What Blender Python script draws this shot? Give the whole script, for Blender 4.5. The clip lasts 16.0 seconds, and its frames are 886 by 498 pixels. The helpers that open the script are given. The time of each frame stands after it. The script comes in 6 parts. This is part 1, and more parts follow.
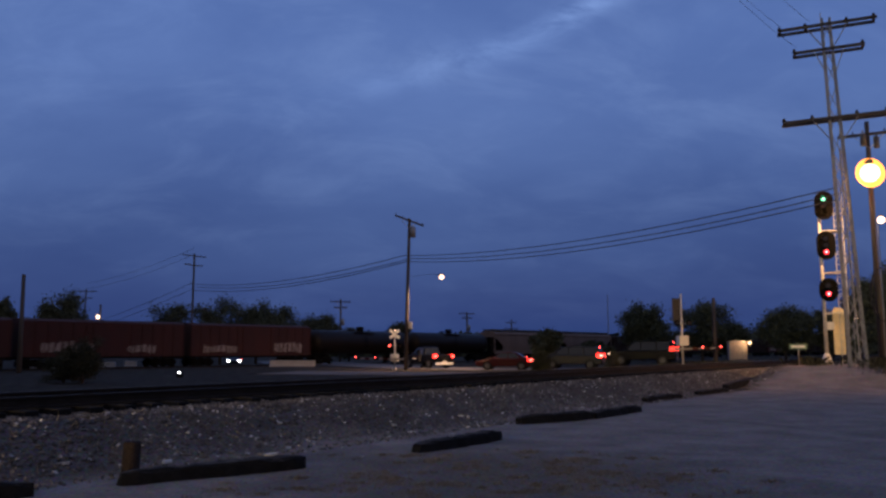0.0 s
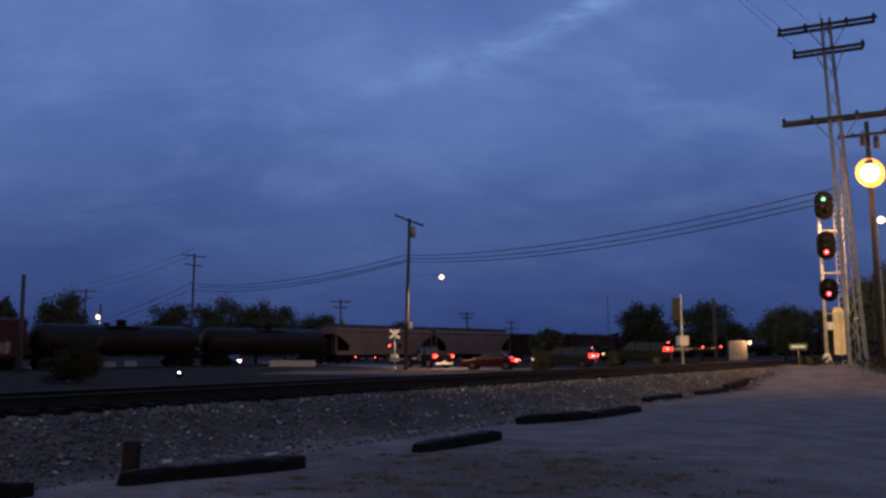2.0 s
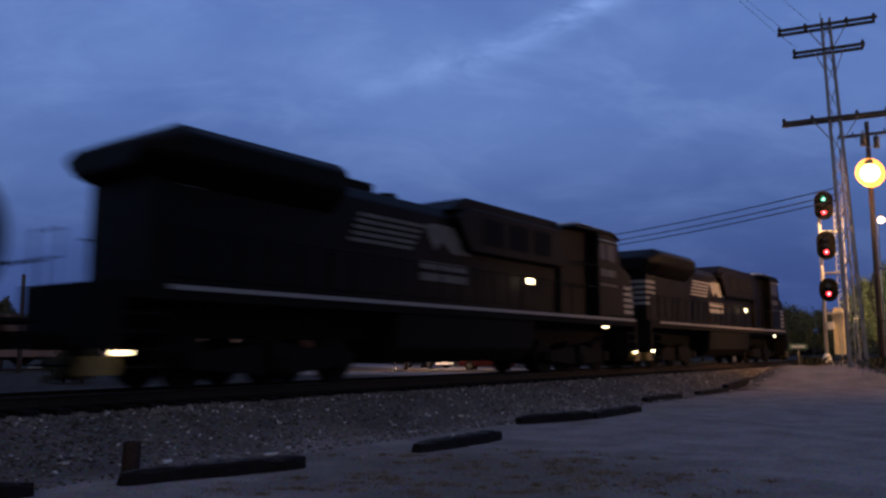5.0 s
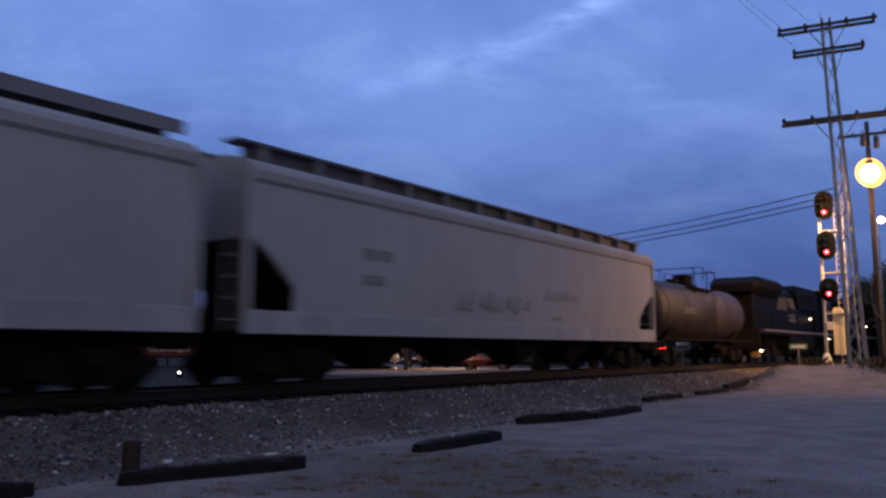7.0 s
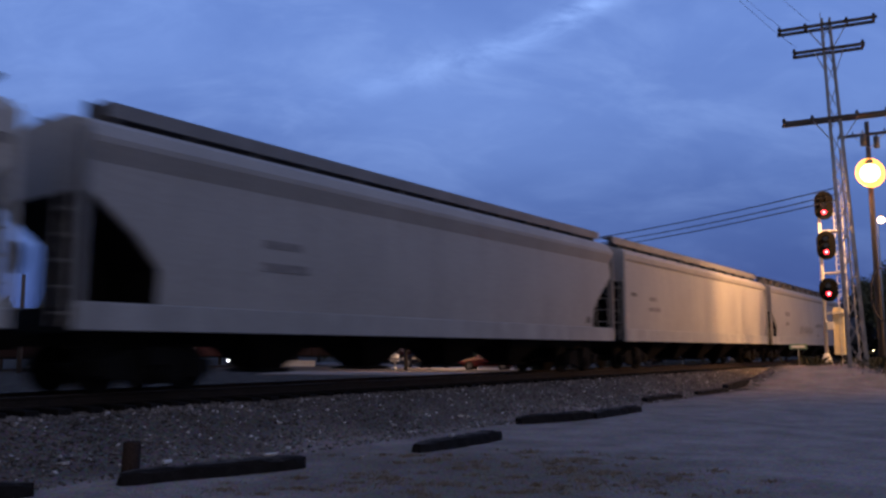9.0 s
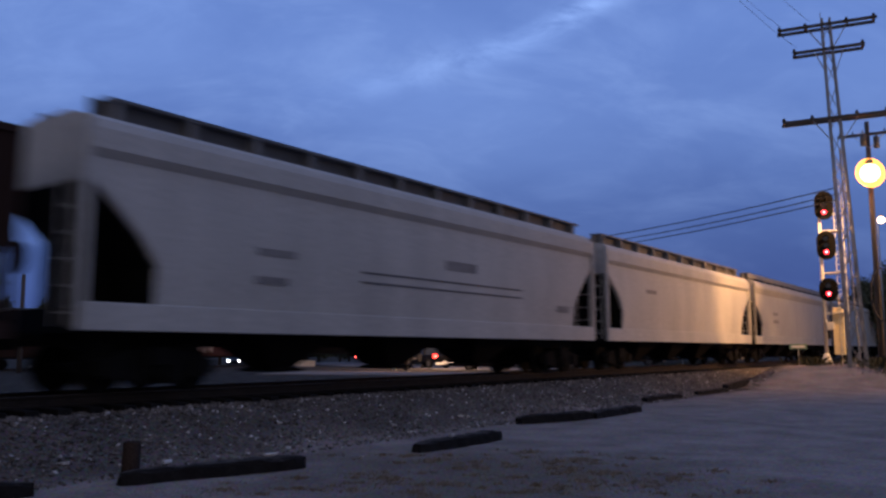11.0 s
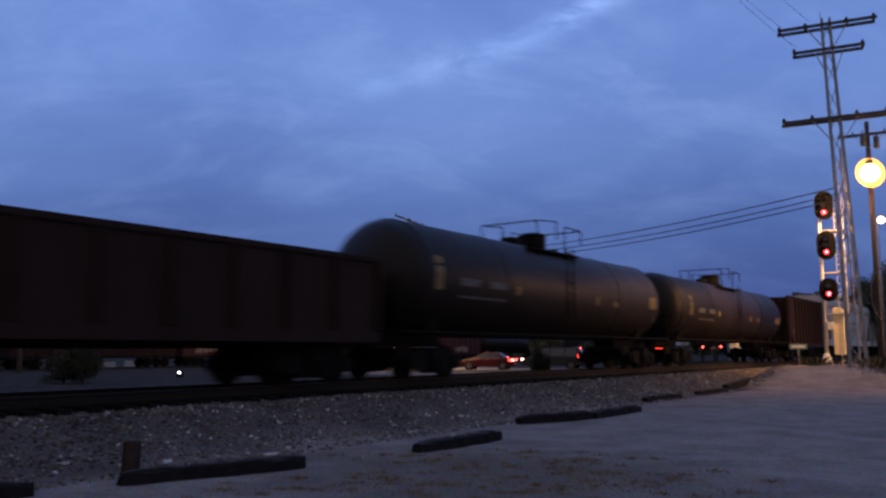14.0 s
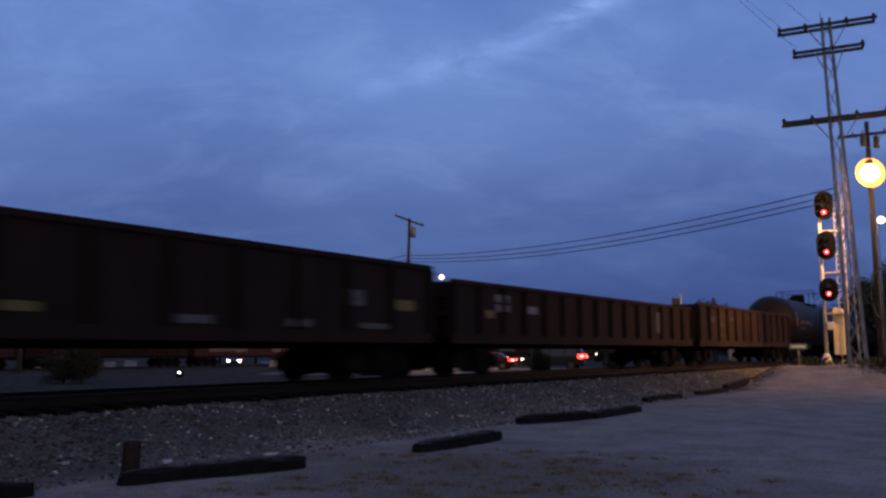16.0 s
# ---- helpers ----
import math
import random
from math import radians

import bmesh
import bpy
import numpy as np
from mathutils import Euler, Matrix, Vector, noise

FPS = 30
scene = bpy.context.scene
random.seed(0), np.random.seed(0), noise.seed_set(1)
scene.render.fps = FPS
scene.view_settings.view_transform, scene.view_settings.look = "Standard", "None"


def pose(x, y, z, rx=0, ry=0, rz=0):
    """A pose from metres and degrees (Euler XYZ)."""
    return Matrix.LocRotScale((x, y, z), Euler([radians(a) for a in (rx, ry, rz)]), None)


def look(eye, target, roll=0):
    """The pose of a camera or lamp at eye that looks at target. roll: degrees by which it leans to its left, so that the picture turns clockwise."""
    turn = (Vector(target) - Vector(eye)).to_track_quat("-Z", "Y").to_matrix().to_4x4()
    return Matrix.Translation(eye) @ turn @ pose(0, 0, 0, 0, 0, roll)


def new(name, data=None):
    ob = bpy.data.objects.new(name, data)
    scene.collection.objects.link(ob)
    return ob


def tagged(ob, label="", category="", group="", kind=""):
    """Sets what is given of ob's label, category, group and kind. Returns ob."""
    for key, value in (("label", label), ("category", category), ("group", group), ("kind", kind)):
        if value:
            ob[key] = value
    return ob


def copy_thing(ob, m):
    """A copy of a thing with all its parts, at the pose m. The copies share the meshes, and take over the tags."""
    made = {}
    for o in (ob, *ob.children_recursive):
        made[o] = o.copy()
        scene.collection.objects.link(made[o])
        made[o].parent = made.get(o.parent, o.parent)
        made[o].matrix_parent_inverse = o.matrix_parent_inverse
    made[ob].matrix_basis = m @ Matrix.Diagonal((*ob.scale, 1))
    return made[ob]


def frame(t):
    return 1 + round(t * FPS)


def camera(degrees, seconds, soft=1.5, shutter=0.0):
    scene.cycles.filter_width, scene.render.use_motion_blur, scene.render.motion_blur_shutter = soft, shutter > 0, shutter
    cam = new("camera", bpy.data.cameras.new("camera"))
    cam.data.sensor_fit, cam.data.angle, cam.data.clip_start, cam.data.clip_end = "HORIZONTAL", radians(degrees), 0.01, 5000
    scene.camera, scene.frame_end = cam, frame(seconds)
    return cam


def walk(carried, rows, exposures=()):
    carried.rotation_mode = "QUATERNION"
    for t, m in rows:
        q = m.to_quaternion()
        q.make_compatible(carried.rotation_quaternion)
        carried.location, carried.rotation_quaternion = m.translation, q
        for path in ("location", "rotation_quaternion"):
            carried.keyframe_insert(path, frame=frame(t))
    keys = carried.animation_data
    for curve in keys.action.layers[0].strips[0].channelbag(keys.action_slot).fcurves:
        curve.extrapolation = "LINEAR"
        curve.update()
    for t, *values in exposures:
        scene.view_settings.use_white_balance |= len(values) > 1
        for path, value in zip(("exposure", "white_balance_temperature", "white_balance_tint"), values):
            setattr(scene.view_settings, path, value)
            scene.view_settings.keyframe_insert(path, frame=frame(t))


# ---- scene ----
from math import atan, cos, sin, pi, sqrt, tan, exp

# ---------------------------------------------------------------- camera
cam = camera(57.8, 16.0, soft=2.6, shutter=0.55)
EYE = pose(0, 0, 1.6, 97.15, 0, 0)
EXPOSURE = [(0, 0.09, 6700, 10), (2.5, 0.09, 6700, 10), (4.2, 0.09, 6700, 10), (6.3, 0.84, 6750, 10), (9.2, 0.75, 6750, 10), (11.3, 0.7, 6800, 10), (12.5, 0.73, 6850, 10), (14.0, 0.75, 6900, 10), (14.8, 0.67, 6900, 10), (16, 0.51, 6900, 10)]
walk(cam, [(0, EYE), (16, EYE)], EXPOSURE)

# main line: runs past the camera at DIST metres, heading AZ degrees east of the view
AZ = radians(36.165)
TR, NR = Vector((sin(AZ), cos(AZ), 0)), Vector((-cos(AZ), sin(AZ), 0))
DIST, RAIL = 13.5, 0.87
HEADING = 90 - 36.165
# second line behind the road
AZ2 = radians(40.4)
TR2 = Vector((sin(AZ2), cos(AZ2), 0))
NR2 = Vector((-cos(AZ2), sin(AZ2), 0))
FAR0, RAIL2 = Vector((-15.6, 92, 0)), -0.15
SPEED, SPEED2 = 19.1, 15.3


def on_main(s, d, z=0.0):
    """A place s metres along the main line and d metres off the camera's side of it."""
    q = TR * s + NR * d
    return Vector((q.x, q.y, z))


# ---------------------------------------------------------------- world and lights
def make_world():
    w = bpy.data.worlds.new("dusk_sky")
    scene.world = w
    w.use_nodes = True
    nt = w.node_tree
    nt.nodes.clear()
    N, L = nt.nodes.new, nt.links.new

    def math_node(op, a, b=None, clamp=False):
        n = N("ShaderNodeMath")
        n.operation, n.use_clamp = op, clamp
        for i, v in enumerate((a, b)):
            if v is None:
                continue
            if isinstance(v, (int, float)):
                n.inputs[i].default_value = v
            else:
                L(v, n.inputs[i])
        return n.outputs[0]

    def mix(fac, a, b):
        n = N("ShaderNodeMix")
        n.data_type = "RGBA"
        for sock, v in ((n.inputs[0], fac), (n.inputs[6], a), (n.inputs[7], b)):
            if isinstance(v, tuple):
                sock.default_value = (*v, 1)
            elif isinstance(v, (int, float)):
                sock.default_value = v
            else:
                L(v, sock)
        return n.outputs[2]

    out, bg = N("ShaderNodeOutputWorld"), N("ShaderNodeBackground")
    tc, sep = N("ShaderNodeTexCoord"), N("ShaderNodeSeparateXYZ")
    L(tc.outputs["Generated"], sep.inputs[0])
    X, Y, Z = sep.outputs
    up = math_node("MAXIMUM", Z, 0.0)
    den = math_node("ADD", up, 0.42)
    comb = N("ShaderNodeCombineXYZ")
    L(math_node("DIVIDE", X, den), comb.inputs[0])
    L(math_node("DIVIDE", Y, den), comb.inputs[1])
    mp = N("ShaderNodeMapping")
    mp.inputs["Rotation"].default_value = (0, 0, radians(-28))
    mp.inputs["Scale"].default_value = (0.8, 1.25, 1)
    L(comb.outputs[0], mp.inputs[0])

    def cloud(scale, detail, rough, distort, lo, hi):
        n, r = N("ShaderNodeTexNoise"), N("ShaderNodeMapRange")
        n.inputs["Scale"].default_value, n.inputs["Detail"].default_value = scale, detail
        n.inputs["Roughness"].default_value, n.inputs["Distortion"].default_value = rough, distort
        L(mp.outputs[0], n.inputs["Vector"])
        r.inputs[1].default_value, r.inputs[2].default_value = lo, hi
        r.interpolation_type = "SMOOTHSTEP"
        L(n.outputs[0], r.inputs[0])
        return r.outputs[0]

    big = cloud(1.5, 5, 0.5, 0.2, 0.30, 0.75)
    fine = cloud(4.4, 8, 0.6, 0.5, 0.42, 0.76)
    high = N("ShaderNodeMapRange")
    high.inputs[1].default_value, high.inputs[2].default_value = 0.0, 0.40
    high.interpolation_type = "SMOOTHSTEP"
    L(Z, high.inputs[0])
    base = mix(high.outputs[0], (0.0205, 0.0465, 0.170), (0.067, 0.129, 0.362))
    lit = mix(high.outputs[0], (0.030, 0.064, 0.208), (0.107, 0.191, 0.468))
    col = mix(big, base, lit)
    col = mix(math_node("MULTIPLY", fine, math_node("MULTIPLY", math_node("ADD", high.outputs[0], 0.15), 0.23)), col, (0.22, 0.34, 0.66))
    # two torn streaks of paler cloud and a broad pale patch
    ahead = math_node("MAXIMUM", Y, 0.05)
    U, V = math_node("DIVIDE", X, ahead), math_node("DIVIDE", Z, ahead)

    def streak(cu, cv, tilt, length, width, power):
        c, s = cos(radians(tilt)), sin(radians(tilt))
        du, dv = math_node("SUBTRACT", U, cu), math_node("SUBTRACT", V, cv)
        a = math_node("DIVIDE", math_node("ADD", math_node("MULTIPLY", du, c), math_node("MULTIPLY", dv, s)), length)
        b = math_node("DIVIDE", math_node("SUBTRACT", math_node("MULTIPLY", dv, c), math_node("MULTIPLY", du, s)), width)
        q = math_node("ADD", math_node("MULTIPLY", a, a), math_node("MULTIPLY", b, b))
        return math_node("MULTIPLY", math_node("POWER", 2.718, math_node("MULTIPLY", q, -1.0)), power)

    torn = cloud(7.5, 7, 0.62, 0.6, 0.32, 0.68)
    band = math_node("ADD", streak(0.175, 0.437, 27, 0.10, 0.015, 0.85), streak(-0.02, 0.36, 16, 0.16, 0.022, 0.38))
    band = math_node("MULTIPLY", band, torn)
    broad = math_node("ADD", streak(-0.42, 0.42, 30, 0.22, 0.10, 0.26), streak(0.12, 0.40, 20, 0.35, 0.09, 0.08))
    col = mix(math_node("ADD", band, math_node("MULTIPLY", broad, math_node("ADD", math_node("MULTIPLY", torn, 0.6), 0.4)), True), col, (0.195, 0.32, 0.68))
    # the west, behind the camera, still holds a pale grey afterglow
    back = N("ShaderNodeMapRange")
    back.inputs[1].default_value, back.inputs[2].default_value = 0.15, -0.6
    L(Y, back.inputs[0])
    col = mix(back.outputs[0], col, (0.170, 0.163, 0.198))
    sky = N("ShaderNodeTexSky")
    sky.sky_type, sky.sun_disc = "NISHITA", False
    sky.sun_elevation, sky.sun_rotation = radians(0.5), radians(185)
    b2, add = N("ShaderNodeBackground"), N("ShaderNodeAddShader")
    L(sky.outputs[0], b2.inputs[0])
    b2.inputs[1].default_value = 0.006
    L(col, bg.inputs[0])
    bg.inputs[1].default_value = 1.0
    L(bg.outputs[0], add.inputs[0])
    L(b2.outputs[0], add.inputs[1])
    L(add.outputs[0], out.inputs[0])


make_world()


def lamp(name, place, watts, colour, radius=0.15, aim=None, spread=150):
    d = bpy.data.lights.new(name, "SPOT" if aim else "POINT")
    d.energy, d.color, d.shadow_soft_size = watts, colour, radius
    ob = new(name, d)
    ob.location = place
    if aim:
        d.spot_size, d.spot_blend = radians(spread), 0.8
        ob.matrix_world = look(place, aim)
    return ob


SODIUM, WARM = (1.0, 0.51, 0.21), (1.0, 0.72, 0.48)
lamp("sodium_light", (19.6, 36.1, 9.6), 3700, SODIUM, 0.35, (10.3, 44.2, 5.2), 140)
lamp("lot_sodium_light", (31.7, 32.5, 7.0), 5600, (1.0, 0.51, 0.20), 1.0, (16.5, 42.0, 3.0), 120)
lamp("crossing_light", (-0.28, 66.4, 7.1), 4600, (1.0, 0.60, 0.34), 0.2, (-1.6, 70.0, 0.0), 142)
lamp("yard_light", (-38.5, 89.3, 4.6), 200, WARM, 0.15)


# ---------------------------------------------------------------- materials
def material(name, colour, rough=0.7, metal=0.0, var=0.25, scale=3.0, fine=40.0, bump=0.2, stain=None, spec=0.5, depth=0.01, each=0.0, streak=1.0):
    """Paint, metal, wood or stone: colour with broad stains and fine grain, and fine relief."""
    m = bpy.data.materials.new(name)
    m.use_nodes = True
    nt = m.node_tree
    N, L = nt.nodes.new, nt.links.new
    b = nt.nodes["Principled BSDF"]
    b.inputs["Metallic"].default_value = metal
    b.inputs["Specular IOR Level"].default_value = spec
    tc, mp = N("ShaderNodeTexCoord"), N("ShaderNodeMapping")
    mp.inputs["Scale"].default_value = (1, 1, 1 / streak)
    L(tc.outputs["Object"], mp.inputs[0])
    n1, n2 = N("ShaderNodeTexNoise"), N("ShaderNodeTexNoise")
    n1.inputs["Scale"].default_value, n1.inputs["Detail"].default_value, n1.inputs["Roughness"].default_value = scale, 6, 0.62
    n2.inputs["Scale"].default_value, n2.inputs["Detail"].default_value = fine, 4
    L(mp.outputs[0], n1.inputs["Vector"])
    L(tc.outputs["Object"], n2.inputs["Vector"])
    ramp = N("ShaderNodeMapRange")
    ramp.inputs[1].default_value, ramp.inputs[2].default_value = 0.35, 0.68
    L(n1.outputs[0], ramp.inputs[0])
    dark = stain or tuple(c * (1 - var) for c in colour)
    mx = N("ShaderNodeMix")
    mx.data_type = "RGBA"
    mx.inputs[6].default_value, mx.inputs[7].default_value = (*dark, 1), (*colour, 1)
    L(ramp.outputs[0], mx.inputs[0])
    g = N("ShaderNodeMix")
    g.data_type, g.blend_type = "RGBA", "OVERLAY"
    g.inputs[0].default_value = min(1.0, var * 1.4)
    L(mx.outputs[2], g.inputs[6])
    L(n2.outputs[0], g.inputs[7])
    top = g.outputs[2]
    if each:
        oi, mr, v = N("ShaderNodeObjectInfo"), N("ShaderNodeMapRange"), N("ShaderNodeHueSaturation")
        mr.inputs[3].default_value, mr.inputs[4].default_value = 1 - each, 1 + each
        L(oi.outputs["Random"], mr.inputs[0])
        L(mr.outputs[0], v.inputs["Value"])
        L(top, v.inputs["Color"])
        top = v.outputs[0]
    L(top, b.inputs["Base Color"])
    rr = N("ShaderNodeMapRange")
    rr.inputs[3].default_value, rr.inputs[4].default_value = max(0.05, rough - 0.12), min(1, rough + 0.12)
    L(n1.outputs[0], rr.inputs[0])
    L(rr.outputs[0], b.inputs["Roughness"])
    if bump:
        bp = N("ShaderNodeBump")
        bp.inputs["Strength"].default_value, bp.inputs["Distance"].default_value = bump, depth
        L(n2.outputs[0], bp.inputs["Height"])
        L(bp.outputs[0], b.inputs["Normal"])
    return m


def island_material(name, a, b_, rough=0.9, spec=0.3, bright=None, patchy=False):
    """Stones and leaves: each loose piece takes its own shade between a and b_."""
    m = bpy.data.materials.new(name)
    m.use_nodes = True
    nt = m.node_tree
    N, L = nt.nodes.new, nt.links.new
    b = nt.nodes["Principled BSDF"]
    b.inputs["Roughness"].default_value, b.inputs["Specular IOR Level"].default_value = rough, spec
    g, r = N("ShaderNodeNewGeometry"), N("ShaderNodeValToRGB")
    r.color_ramp.elements[0].color, r.color_ramp.elements[1].color = (*a, 1), (*b_, 1)
    if bright:
        r.color_ramp.elements[1].position = 0.93
        e = r.color_ramp.elements.new(0.97)
        e.color = (*bright, 1)
    L(g.outputs["Random Per Island"], r.inputs[0])
    if patchy:
        tc, nz, mr, mu = N("ShaderNodeTexCoord"), N("ShaderNodeTexNoise"), N("ShaderNodeMapRange"), N("ShaderNodeMix")
        nz.inputs["Scale"].default_value, nz.inputs["Detail"].default_value = 0.9, 6
        L(tc.outputs["Object"], nz.inputs["Vector"])
        mr.inputs[1].default_value, mr.inputs[2].default_value, mr.inputs[3].default_value, mr.inputs[4].default_value = 0.35, 0.65, 0.58, 1.22
        L(nz.outputs[0], mr.inputs[0])
        mu.data_type, mu.blend_type = "RGBA", "MULTIPLY"
        mu.inputs[0].default_value = 1.0
        L(r.outputs[0], mu.inputs[6])
        L(mr.outputs[0], mu.inputs[7])
        L(mu.outputs[2], b.inputs["Base Color"])
    else:
        L(r.outputs[0], b.inputs["Base Color"])
    return m


def glow(name, colour, strength):
    m = bpy.data.materials.new(name)
    m.use_nodes = True
    b = m.node_tree.nodes["Principled BSDF"]
    b.inputs["Base Color"].default_value = (*colour, 1)
    b.inputs["Emission Color"].default_value = (*colour, 1)
    b.inputs["Emission Strength"].default_value = strength
    return m


def glass(name, tint, rough=0.05):
    m = bpy.data.materials.new(name)
    m.use_nodes = True
    b = m.node_tree.nodes["Principled BSDF"]
    b.inputs["Base Color"].default_value = (*tint, 1)
    b.inputs["Roughness"].default_value = rough
    b.inputs["Specular IOR Level"].default_value = 0.8
    return m


